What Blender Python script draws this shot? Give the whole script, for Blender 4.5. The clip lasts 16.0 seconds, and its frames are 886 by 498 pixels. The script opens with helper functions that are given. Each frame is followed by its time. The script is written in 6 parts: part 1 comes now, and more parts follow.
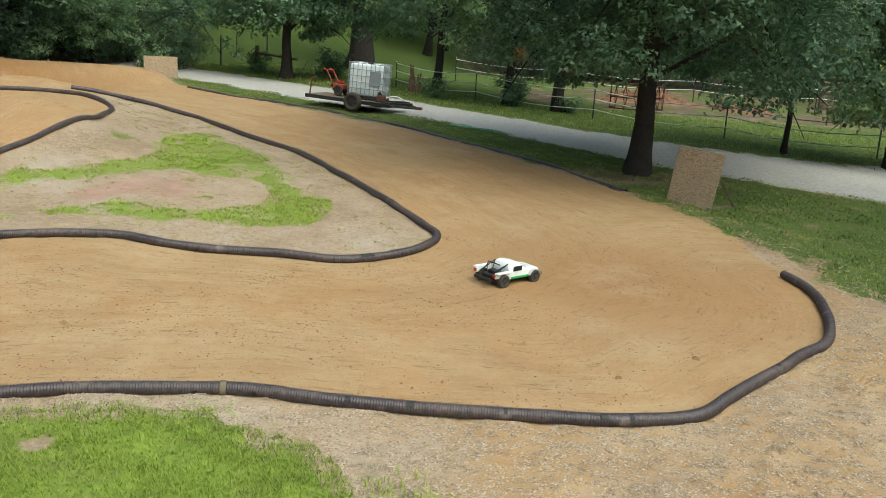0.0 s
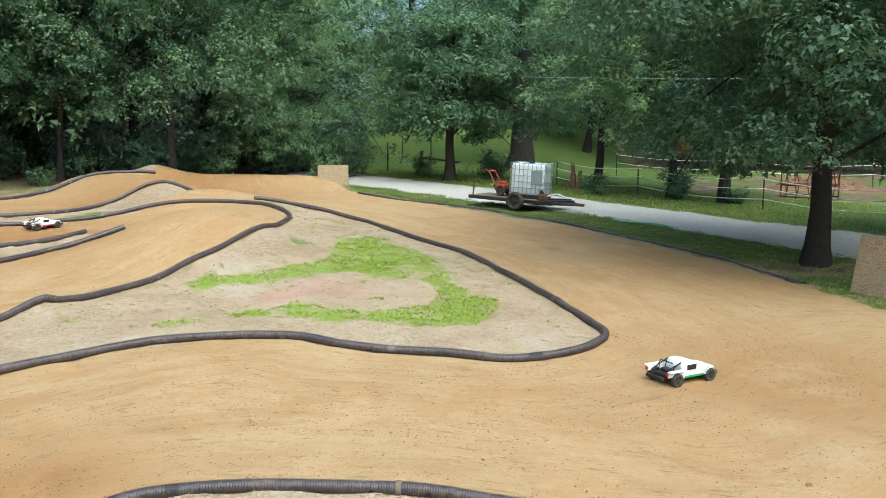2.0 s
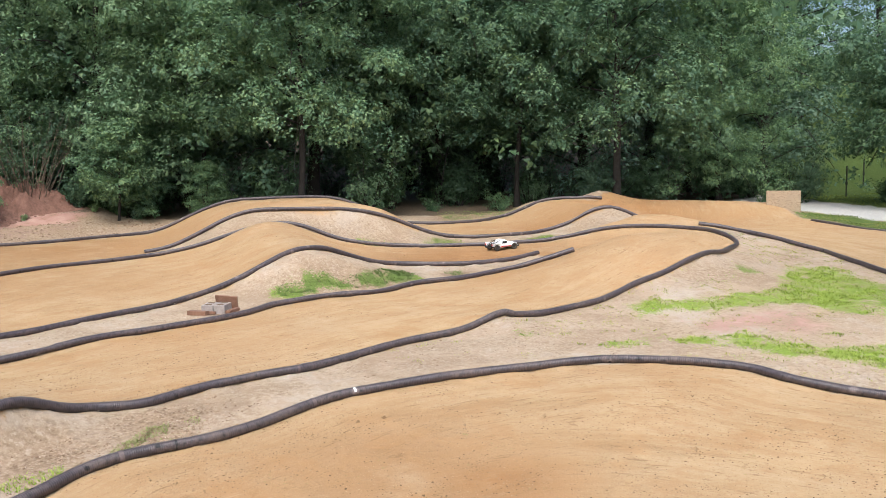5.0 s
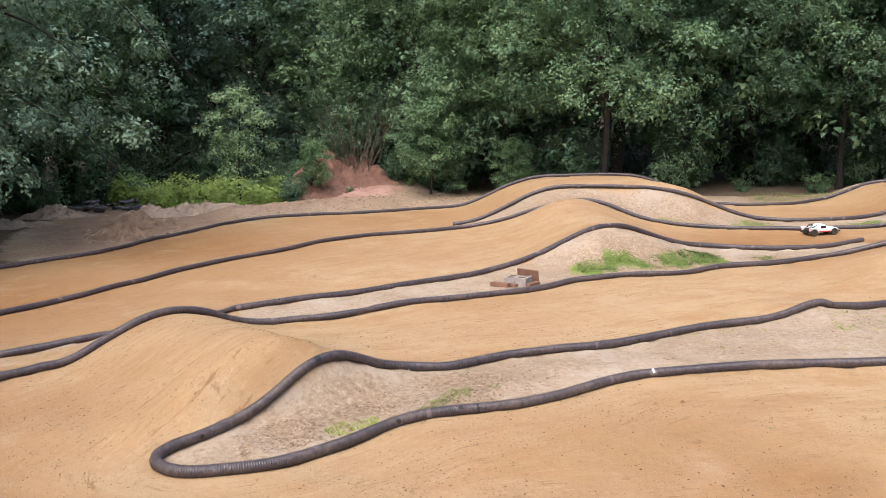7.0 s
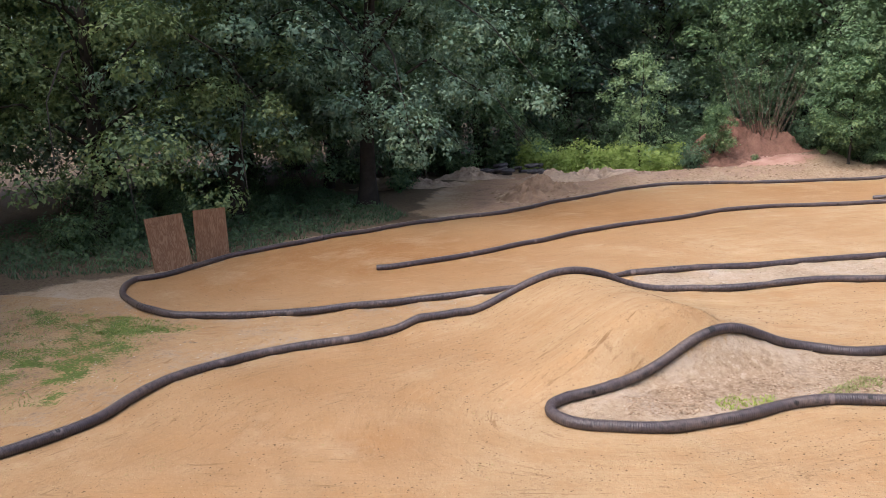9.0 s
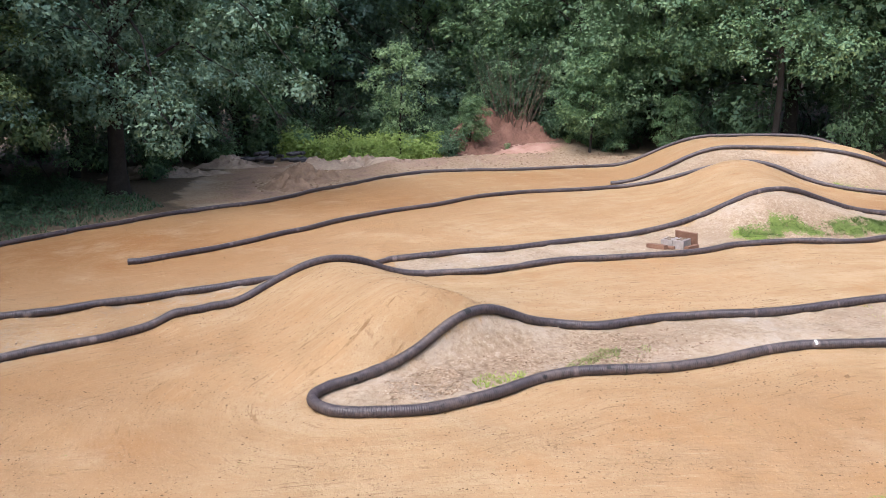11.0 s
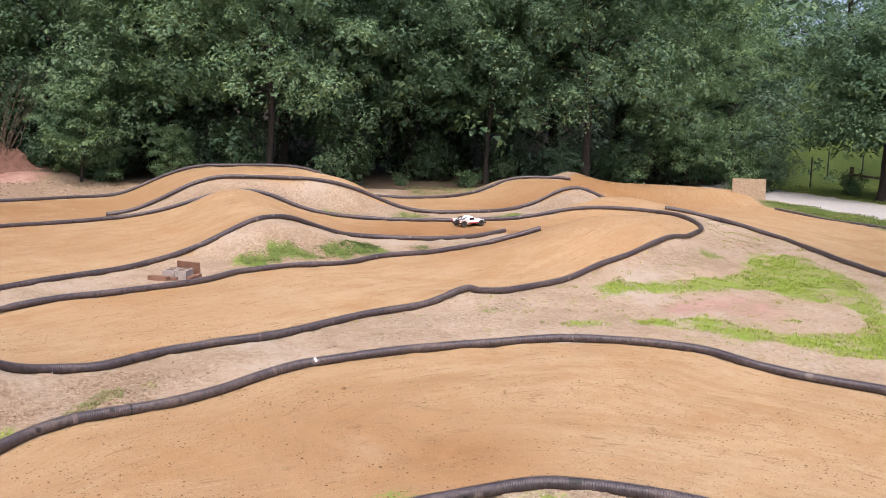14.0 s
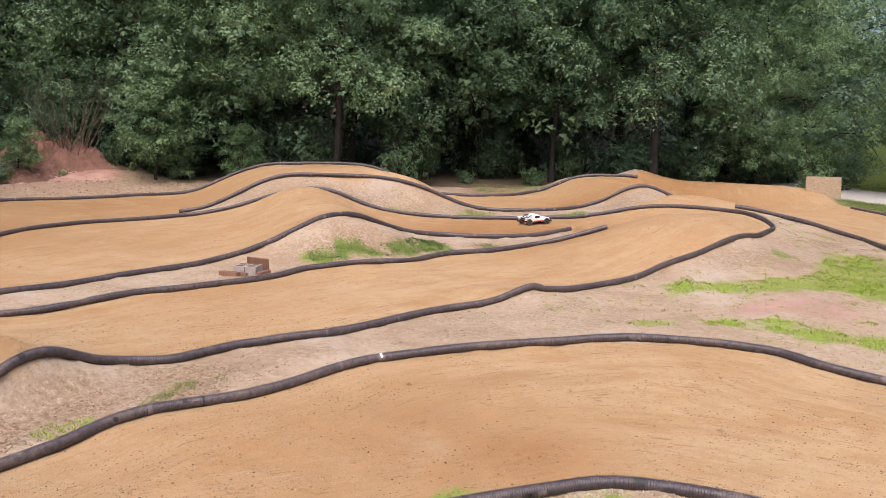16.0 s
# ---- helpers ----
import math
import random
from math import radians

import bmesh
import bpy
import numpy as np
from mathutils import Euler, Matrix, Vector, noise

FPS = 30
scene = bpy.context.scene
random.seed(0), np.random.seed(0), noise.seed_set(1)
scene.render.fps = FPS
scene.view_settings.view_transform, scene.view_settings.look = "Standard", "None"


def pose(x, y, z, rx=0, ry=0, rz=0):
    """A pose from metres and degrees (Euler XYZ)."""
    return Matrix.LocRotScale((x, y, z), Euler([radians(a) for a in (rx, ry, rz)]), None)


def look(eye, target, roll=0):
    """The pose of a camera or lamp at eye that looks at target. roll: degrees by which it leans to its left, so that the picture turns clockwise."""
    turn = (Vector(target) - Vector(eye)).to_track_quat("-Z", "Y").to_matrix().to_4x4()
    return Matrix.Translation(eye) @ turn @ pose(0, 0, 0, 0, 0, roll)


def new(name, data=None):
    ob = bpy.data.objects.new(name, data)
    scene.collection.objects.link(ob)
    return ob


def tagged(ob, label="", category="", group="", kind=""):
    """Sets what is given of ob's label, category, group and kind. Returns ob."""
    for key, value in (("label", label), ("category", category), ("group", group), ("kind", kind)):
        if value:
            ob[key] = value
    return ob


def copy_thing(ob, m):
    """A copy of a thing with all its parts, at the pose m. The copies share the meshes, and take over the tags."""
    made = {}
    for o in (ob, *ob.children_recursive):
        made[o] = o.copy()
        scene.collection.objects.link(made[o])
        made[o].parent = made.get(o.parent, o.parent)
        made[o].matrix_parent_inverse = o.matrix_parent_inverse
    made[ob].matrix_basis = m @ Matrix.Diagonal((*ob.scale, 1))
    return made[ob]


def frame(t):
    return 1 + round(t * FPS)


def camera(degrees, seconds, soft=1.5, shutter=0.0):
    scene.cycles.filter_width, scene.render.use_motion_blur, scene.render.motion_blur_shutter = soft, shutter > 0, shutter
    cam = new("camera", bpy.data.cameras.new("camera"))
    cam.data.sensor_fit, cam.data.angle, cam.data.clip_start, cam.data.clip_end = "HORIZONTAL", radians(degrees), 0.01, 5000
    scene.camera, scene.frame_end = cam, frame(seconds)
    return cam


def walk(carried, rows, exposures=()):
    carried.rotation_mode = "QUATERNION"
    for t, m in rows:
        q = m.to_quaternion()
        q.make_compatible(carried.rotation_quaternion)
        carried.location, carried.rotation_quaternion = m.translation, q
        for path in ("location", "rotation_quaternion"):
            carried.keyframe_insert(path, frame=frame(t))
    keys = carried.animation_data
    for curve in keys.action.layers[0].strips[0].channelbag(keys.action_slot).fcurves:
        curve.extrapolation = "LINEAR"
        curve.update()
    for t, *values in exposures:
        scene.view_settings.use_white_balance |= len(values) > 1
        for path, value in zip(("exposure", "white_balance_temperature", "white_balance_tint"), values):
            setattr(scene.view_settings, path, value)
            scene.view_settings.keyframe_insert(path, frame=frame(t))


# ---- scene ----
# ---- camera ----
cam = camera(52.94, 16.0, soft=.35)
walk(cam, [
    (0.00, pose(0.144, 0.123, 2.900, 77.139, -3.424, 0.378)),
    (0.50, pose(0.116, 0.136, 2.913, 79.110, -3.012, -0.289)),
    (1.00, pose(0.106, 0.113, 2.931, 81.093, -2.879, 0.089)),
    (1.50, pose(0.095, 0.084, 2.936, 82.437, -1.359, 5.586)),
    (2.00, pose(0.087, 0.049, 2.941, 82.986, -0.573, 10.412)),
    (2.50, pose(0.068, 0.014, 2.951, 83.639, -0.422, 16.293)),
    (3.00, pose(0.034, 0.005, 2.954, 83.913, 0.086, 21.415)),
    (3.50, pose(0.011, -0.013, 2.951, 84.138, 0.201, 25.781)),
    (3.70, pose(0.029, -0.026, 2.959, 84.207, 0.298, 29.530)),
    (4.20, pose(0.015, -0.022, 2.951, 84.379, 0.557, 35.729)),
    (4.75, pose(-0.012, -0.018, 2.925, 84.613, 0.522, 37.729)),
    (5.30, pose(-0.039, -0.013, 2.899, 84.642, 0.382, 38.856)),
    (5.80, pose(-0.053, -0.009, 2.892, 84.270, 0.360, 42.746)),
    (6.00, pose(-0.062, -0.014, 2.895, 84.026, 0.384, 45.318)),
    (6.50, pose(-0.048, -0.018, 2.890, 83.868, 0.335, 51.881)),
    (7.00, pose(-0.049, -0.056, 2.895, 83.358, 0.154, 57.257)),
    (7.50, pose(-0.027, -0.082, 2.904, 83.047, -0.075, 63.083)),
    (8.00, pose(-0.009, -0.110, 2.900, 82.395, 0.067, 70.274)),
    (8.50, pose(0.025, -0.129, 2.904, 81.797, 0.546, 77.699)),
    (8.70, pose(0.045, -0.138, 2.900, 81.628, 0.482, 79.789)),
    (9.20, pose(0.038, -0.126, 2.893, 81.133, 0.539, 83.196)),
    (9.75, pose(0.021, -0.085, 2.887, 80.628, 0.882, 82.902)),
    (10.30, pose(0.004, -0.043, 2.881, 80.350, 0.889, 78.502)),
    (10.80, pose(-0.003, -0.031, 2.873, 80.454, 0.052, 71.050)),
    (11.00, pose(-0.010, -0.035, 2.879, 80.608, -0.452, 67.454)),
    (11.50, pose(-0.023, -0.033, 2.882, 81.266, -0.326, 60.872)),
    (12.00, pose(-0.032, -0.010, 2.878, 81.819, -0.662, 54.913)),
    (12.50, pose(-0.046, -0.013, 2.874, 82.295, -0.856, 49.557)),
    (13.00, pose(-0.051, 0.008, 2.876, 82.651, -1.993, 41.774)),
    (13.50, pose(-0.059, 0.021, 2.876, 82.920, -1.849, 38.555)),
    (14.00, pose(-0.056, 0.036, 2.873, 83.162, -1.941, 36.185)),
    (14.50, pose(-0.055, 0.043, 2.869, 83.398, -2.279, 34.595)),
    (15.00, pose(-0.047, 0.032, 2.875, 83.540, -2.235, 34.135)),
    (15.50, pose(-0.050, 0.022, 2.875, 83.311, -2.187, 34.868)),
    (16.00, pose(-0.046, 0.003, 2.871, 82.904, -1.782, 40.344)),
], exposures=[(0.0, .46, 6050, -7), (1.0, .66, 5750, -9), (2.0, .88, 5600, -8), (3.7, .93, 5650, 0), (5.8, .9, 5800, 8), (8.7, .92, 5950, 13), (11.0, 1.0, 5600, 11), (12.5, .88, 5880, 15), (13.5, .84, 5980, 16), (16.0, .73, 6180, 17)])

# ---- world and sun ----
world = bpy.data.worlds.new("sky")
scene.world = world
world.use_nodes = True
wn, wl = world.node_tree.nodes, world.node_tree.links
sky = wn.new("ShaderNodeTexSky")
sky.sky_type = 'NISHITA'
sky.sun_disc = False
SUN_DIR = Vector((.32, -.46, .83)).normalized()
sky.sun_elevation = math.asin(SUN_DIR.z)
sky.sun_rotation = math.atan2(SUN_DIR.x, SUN_DIR.y)
sky.air_density, sky.dust_density, sky.ozone_density = 1.0, 6.0, 1.0
wn["Background"].inputs[1].default_value = .15
wl.new(sky.outputs[0], wn["Background"].inputs[0])
sun = new("sun", bpy.data.lights.new("sun", 'SUN'))
sun.data.energy, sun.data.angle, sun.data.color = 1.35, radians(70), (1.0, .96, .9)
sun.matrix_world = look(SUN_DIR * 50, (0, 0, 0))


# ---- material helpers ----
def material(name, rough=.8, metal=0.0, spec=.3):
    m = bpy.data.materials.new(name)
    m.use_nodes = True
    b = m.node_tree.nodes["Principled BSDF"]
    b.inputs["Roughness"].default_value = rough
    b.inputs["Metallic"].default_value = metal
    b.inputs["Specular IOR Level"].default_value = spec
    return m, m.node_tree.nodes, m.node_tree.links, b


def noise_tex(n, l, scale, detail=4, rough=.6, coord=None):
    t = n.new("ShaderNodeTexNoise")
    t.inputs["Scale"].default_value = scale
    t.inputs["Detail"].default_value = detail
    t.inputs["Roughness"].default_value = rough
    if coord is not None:
        l.new(coord, t.inputs["Vector"])
    return t.outputs["Fac"]


def ramp(n, l, fac, stops):
    r = n.new("ShaderNodeValToRGB")
    while len(r.color_ramp.elements) < len(stops):
        r.color_ramp.elements.new(.5)
    for e, (p, c) in zip(r.color_ramp.elements, stops):
        e.position = p
        e.color = (*c, 1) if len(c) == 3 else c
    l.new(fac, r.inputs[0])
    return r.outputs[0]


def mix(n, l, fac, a, b, mode='MIX'):
    m = n.new("ShaderNodeMix")
    m.data_type, m.blend_type = 'RGBA', mode
    for sock, v in ((m.inputs[0], fac), (m.inputs[6], a), (m.inputs[7], b)):
        if hasattr(v, "is_output"):
            l.new(v, sock)
        elif isinstance(v, (int, float)):
            sock.default_value = v
        else:
            sock.default_value = (*v, 1)
    return m.outputs[2]


def maths(n, l, op, a, b=0.0, clamp=False):
    m = n.new("ShaderNodeMath")
    m.operation, m.use_clamp = op, clamp
    for sock, v in ((m.inputs[0], a), (m.inputs[1], b)):
        if hasattr(v, "is_output"):
            l.new(v, sock)
        else:
            sock.default_value = v
    return m.outputs[0]


def bump(n, l, bsdf, fac, strength, dist):
    b = n.new("ShaderNodeBump")
    b.inputs["Strength"].default_value, b.inputs["Distance"].default_value = strength, dist
    l.new(fac, b.inputs["Height"])
    l.new(b.outputs[0], bsdf.inputs["Normal"])


def simple(name, dark, light, scale, rough=.7, metal=0.0, bump_d=.004, fine=60, spec=.3):
    """Two-scale mottled material in object space."""
    m, n, l, b = material(name, rough, metal, spec)
    co = n.new("ShaderNodeTexCoord").outputs["Object"]
    big = noise_tex(n, l, scale, 5, .65, co)
    small = noise_tex(n, l, fine, 3, .6, co)
    f = maths(n, l, 'ADD', maths(n, l, 'MULTIPLY', big, .7), maths(n, l, 'MULTIPLY', small, .3))
    l.new(ramp(n, l, f, [(.3, dark), (.7, light)]), b.inputs["Base Color"])
    l.new(maths(n, l, 'ADD', maths(n, l, 'MULTIPLY', big, .3), rough - .15, True), b.inputs["Roughness"])
    bump(n, l, b, f, .5, bump_d)
    return m


# ---- materials ----
def ground_material():
    m, n, l, b = material("ground_soil", .95, 0, .15)
    co = n.new("ShaderNodeTexCoord").outputs["Object"]
    za = n.new("ShaderNodeVertexColor")
    za.layer_name = "zone"
    zb = n.new("ShaderNodeVertexColor")
    zb.layer_name = "cover"
    sa, sb = n.new("ShaderNodeSeparateColor"), n.new("ShaderNodeSeparateColor")
    l.new(za.outputs[0], sa.inputs[0])
    l.new(zb.outputs[0], sb.inputs[0])
    big = noise_tex(n, l, .22, 4, .6, co)
    mid = noise_tex(n, l, 1.6, 5, .65, co)
    fine = noise_tex(n, l, 14, 5, .7, co)
    grit = noise_tex(n, l, 55, 4, .75, co)
    dm = n.new("ShaderNodeVertexColor")
    dm.layer_name = "damp"
    dsep = n.new("ShaderNodeSeparateColor")
    l.new(dm.outputs[0], dsep.inputs[0])
    # tyre marks drawn out along the lanes: noise over the distance from the edging pipes
    xyz = n.new("ShaderNodeSeparateXYZ")
    l.new(co, xyz.inputs[0])

    def lane_noise(across, along, detail, rough):
        v = n.new("ShaderNodeCombineXYZ")
        l.new(maths(n, l, 'MULTIPLY', dsep.outputs[2], 8.0 * across), v.inputs[0])
        l.new(maths(n, l, 'MULTIPLY', xyz.outputs[0], along), v.inputs[1])
        l.new(maths(n, l, 'MULTIPLY', xyz.outputs[1], along), v.inputs[2])
        return noise_tex(n, l, 1.0, detail, rough, v.outputs[0])
    streak = lane_noise(3.0, .5, 6, .7)
    scuff = lane_noise(20.0, 2.6, 4, .7)
    clay = ramp(n, l, mid, [(.3, (.335, .212, .104)), (.7, (.415, .283, .152))])
    clay = mix(n, l, ramp(n, l, streak, [(.46, (0, 0, 0)), (.68, (.6, .6, .6))]), clay, (.455, .335, .20))
    clay = mix(n, l, ramp(n, l, streak, [(.30, (.6, .6, .6)), (.46, (0, 0, 0))]), clay, (.30, .17, .078))
    clay = mix(n, l, ramp(n, l, big, [(.45, (0, 0, 0)), (.68, (.6, .6, .6))]), clay, (.35, .215, .108))
    wet = maths(n, l, 'MULTIPLY', dsep.outputs[0], maths(n, l, 'ADD', maths(n, l, 'MULTIPLY', streak, 1.3), .35), True)
    clay = mix(n, l, wet, clay, (.265, .132, .05))
    blot = noise_tex(n, l, 3.2, 6, .72, co)
    spot = noise_tex(n, l, .75, 6, .7, co)
    clay = mix(n, l, maths(n, l, 'MULTIPLY', ramp(n, l, spot, [(.54, (0, 0, 0)), (.66, (.8, .8, .8))]), maths(n, l, 'ADD', .25, maths(n, l, 'MULTIPLY', fine, 1.2), True)), clay, (.33, .185, .08))
    clay = mix(n, l, maths(n, l, 'MULTIPLY', ramp(n, l, spot, [(.34, (.5, .5, .5)), (.46, (0, 0, 0))]), maths(n, l, 'MULTIPLY', blot, 1.5), True), clay, (.43, .315, .19))
    patch = ramp(n, l, blot, [(.42, (0, 0, 0)), (.62, (1, 1, 1))])
    clay = mix(n, l, ramp(n, l, blot, [(.34, (.5, .5, .5)), (.48, (0, 0, 0))]), clay, (.33, .195, .092))
    clay = mix(n, l, maths(n, l, 'MULTIPLY', ramp(n, l, big, [(.42, (.1, .1, .1)), (.6, (1, 1, 1))]), ramp(n, l, scuff, [(.56, (0, 0, 0)), (.72, (.5, .5, .5))])), clay, (.45, .33, .20))
    clay = mix(n, l, maths(n, l, 'MULTIPLY', patch, ramp(n, l, scuff, [(.33, (.85, .85, .85)), (.42, (0, 0, 0))])), clay, (.20, .115, .052))
    clay = mix(n, l, ramp(n, l, scuff, [(.31, (.5, .5, .5)), (.39, (0, 0, 0))]), clay, (.245, .142, .066))
    clay = mix(n, l, maths(n, l, 'MULTIPLY', patch, ramp(n, l, fine, [(.52, (0, 0, 0)), (.66, (.7, .7, .7))])), clay, (.27, .16, .078))
    clay = mix(n, l, maths(n, l, 'MULTIPLY', patch, ramp(n, l, grit, [(.58, (0, 0, 0)), (.67, (.7, .7, .7))])), clay, (.19, .11, .052))
    clay = mix(n, l, ramp(n, l, grit, [(.30, (.6, .6, .6)), (.40, (0, 0, 0))]), clay, (.49, .365, .225))
    clay = mix(n, l, ramp(n, l, grit, [(.64, (0, 0, 0)), (.69, (.9, .9, .9))]), clay, (.15, .088, .042))
    sand = ramp(n, l, fine, [(.3, (.225, .156, .098)), (.48, (.352, .264, .176)), (.7, (.44, .35, .252))])
    sand = mix(n, l, ramp(n, l, mid, [(.45, (0, 0, 0)), (.68, (.75, .75, .75))]), sand, (.385, .275, .19))
    sand = mix(n, l, maths(n, l, 'MULTIPLY', ramp(n, l, mid, [(.36, (1, 1, 1)), (.5, (0, 0, 0))]), ramp(n, l, grit, [(.5, (0, 0, 0)), (.62, (.8, .8, .8))])), sand, (.20, .14, .092))
    sand = mix(n, l, maths(n, l, 'MULTIPLY', ramp(n, l, spot, [(.5, (0, 0, 0)), (.6, (.85, .85, .85))]), maths(n, l, 'MULTIPLY', blot, 1.6), True), sand, (.27, .19, .122))
    sand = mix(n, l, maths(n, l, 'MULTIPLY', ramp(n, l, spot, [(.36, (.8, .8, .8)), (.47, (0, 0, 0))]), maths(n, l, 'MULTIPLY', blot, 1.5), True), sand, (.43, .36, .29))
    soil = ramp(n, l, fine, [(.3, (.135, .086, .05)), (.5, (.25, .172, .106)), (.7, (.345, .248, .158))])
    sand = mix(n, l, dsep.outputs[1], sand, soil)
    vor = n.new("ShaderNodeTexVoronoi")
    vor.inputs["Scale"].default_value = 34
    l.new(co, vor.inputs["Vector"])
    vsep = n.new("ShaderNodeSeparateColor")
    l.new(vor.outputs["Color"], vsep.inputs[0])
    peb = ramp(n, l, vsep.outputs[0], [(0, (.17, .12, .082)), (.5, (.32, .248, .178)), (1, (.46, .38, .30))])
    gravel = mix(n, l, ramp(n, l, fine, [(.38, (.03, .03, .03)), (.68, (.45, .45, .45))]), sand, peb)
    grass = ramp(n, l, fine, [(.3, (.125, .175, .026)), (.55, (.205, .27, .042)), (.75, (.30, .35, .08))])
    grass = mix(n, l, ramp(n, l, mid, [(.47, (0, 0, 0)), (.7, (.65, .65, .65))]), grass, (.22, .205, .08))
    # darker grass tone; on field, verge and bend it paints in tree shade
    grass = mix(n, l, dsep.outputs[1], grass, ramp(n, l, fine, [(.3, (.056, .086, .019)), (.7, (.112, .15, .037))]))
    litter = ramp(n, l, fine, [(.3, (.068, .052, .035)), (.55, (.135, .098, .066)), (.8, (.10, .115, .052))])
    road = ramp(n, l, fine, [(.3, (.31, .295, .275)), (.7, (.50, .475, .445))])
    red = ramp(n, l, mid, [(.3, (.31, .162, .125)), (.7, (.44, .285, .228))])
    edge = maths(n, l, 'MULTIPLY', maths(n, l, 'SUBTRACT', fine, .5), .9)
    edge2 = maths(n, l, 'MULTIPLY', maths(n, l, 'SUBTRACT', mid, .5), 1.0)

    def mask(s):
        v = maths(n, l, 'ADD', maths(n, l, 'ADD', s, edge), edge2)
        return ramp(n, l, v, [(.36, (0, 0, 0)), (.64, (1, 1, 1))])
    col = mix(n, l, mask(sa.outputs[2]), sand, gravel)
    col = mix(n, l, mask(sb.outputs[2]), col, red)
    col = mix(n, l, mask(sa.outputs[0]), col, clay)
    col = mix(n, l, mask(sb.outputs[1]), col, litter)
    feather = maths(n, l, 'MULTIPLY', maths(n, l, 'SUBTRACT', noise_tex(n, l, 26, 4, .7, co), .5), 1.6)
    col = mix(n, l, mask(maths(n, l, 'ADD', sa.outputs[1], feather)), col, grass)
    col = mix(n, l, mask(sb.outputs[0]), col, road)
    l.new(col, b.inputs["Base Color"])
    hgt = maths(n, l, 'ADD', maths(n, l, 'MULTIPLY', grit, maths(n, l, 'ADD', .2, maths(n, l, 'MULTIPLY', patch, .8))), maths(n, l, 'ADD', maths(n, l, 'MULTIPLY', fine, .55), maths(n, l, 'MULTIPLY', scuff, .35)))
    bump(n, l, b, hgt, .65, .027)
    return m


def leaf_material(name, a, b_, c):
    m, n, l, b = material(name, .5, 0, .32)
    g = n.new("ShaderNodeNewGeometry")
    co = n.new("ShaderNodeTexCoord").outputs["Object"]
    big = noise_tex(n, l, .55, 3, .6, co)
    f = maths(n, l, 'ADD', maths(n, l, 'MULTIPLY', g.outputs["Random Per Island"], .5), maths(n, l, 'MULTIPLY', big, .7))
    col = ramp(n, l, f, [(.2, a), (.6, b_), (.95, c)])
    info = n.new("ShaderNodeObjectInfo")
    tone = ramp(n, l, info.outputs["Random"], [(0, (.84, .88, .94)), (.5, (1.08, 1.08, 1.06)), (1, (1.36, 1.28, 1.08))])
    col = mix(n, l, 1.0, col, tone, 'MULTIPLY')
    l.new(col, b.inputs["Base Color"])
    tr = n.new("ShaderNodeBsdfTranslucent")
    l.new(mix(n, l, .3, col, (.2, .28, .07)), tr.inputs[0])
    mx = n.new("ShaderNodeMixShader")
    mx.inputs[0].default_value = .4
    l.new(b.outputs[0], mx.inputs[1])
    l.new(tr.outputs[0], mx.inputs[2])
    l.new(mx.outputs[0], n["Material Output"].inputs[0])
    return m


M_GROUND = ground_material()
M_LEAF = leaf_material("oak_leaves", (.062, .122, .072), (.126, .212, .118), (.245, .342, .158))
M_LEAF_B = leaf_material("walnut_leaves", (.098, .168, .122), (.172, .265, .184), (.27, .37, .242))
M_LEAF_D = leaf_material("dark_oak_leaves", (.043, .09, .055), (.092, .162, .092), (.2, .285, .135))
M_LEAF_L = leaf_material("sapling_leaves", (.098, .168, .092), (.176, .27, .138), (.295, .39, .19))
# lighter, yellower oak leaf copy, with sunlight put into the colour
M_LEAF_Y = leaf_material("sunlit_oak_leaves", (.09, .14, .06), (.175, .24, .095), (.34, .39, .155))
# darker copy of the oak leaves, with crown shade put into the colour
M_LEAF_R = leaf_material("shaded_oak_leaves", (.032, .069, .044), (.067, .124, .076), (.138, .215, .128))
# shade of the gap in the woods, put into the leaf colour
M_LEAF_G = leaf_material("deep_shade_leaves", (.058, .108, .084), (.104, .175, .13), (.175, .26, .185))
# darkest leaf copy: understory shade as base colour, mainly behind paddock and clearing
M_LEAF_K = leaf_material("shade_darkened_leaves", (.03, .062, .036), (.06, .108, .06), (.115, .175, .09))
M_LEAF_O = leaf_material("dead_leaves", (.22, .06, .015), (.42, .14, .03), (.5, .22, .06))
M_GRASS = leaf_material("grass_blades", (.155, .225, .03), (.25, .33, .052), (.37, .44, .095))
M_WEED = leaf_material("weed_leaves", (.18, .25, .055), (.29, .385, .09), (.42, .5, .15))
M_LEAF_S = leaf_material("pale_sapling_leaves", (.13, .205, .115), (.21, .31, .165), (.31, .42, .235))
M_LAWN = leaf_material("lawn_blades", (.13, .19, .024), (.205, .275, .04), (.30, .36, .075))
M_FIELD = leaf_material("field_grass_blades", (.13, .165, .035), (.205, .245, .06), (.30, .325, .11))
M_LOW = leaf_material("creeping_weed_leaves", (.058, .088, .022), (.098, .136, .035), (.155, .192, .058))
M_DRY = leaf_material("dry_grass_blades", (.17, .185, .05), (.27, .275, .09), (.39, .37, .15))
M_BARK = simple("bark", (.016, .013, .011), (.05, .041, .034), 6, .95, 0, .03, 40)
M_BARK_P = simple("pale_bark", (.2, .18, .15), (.36, .34, .3), 6, .95, 0, .01, 40)


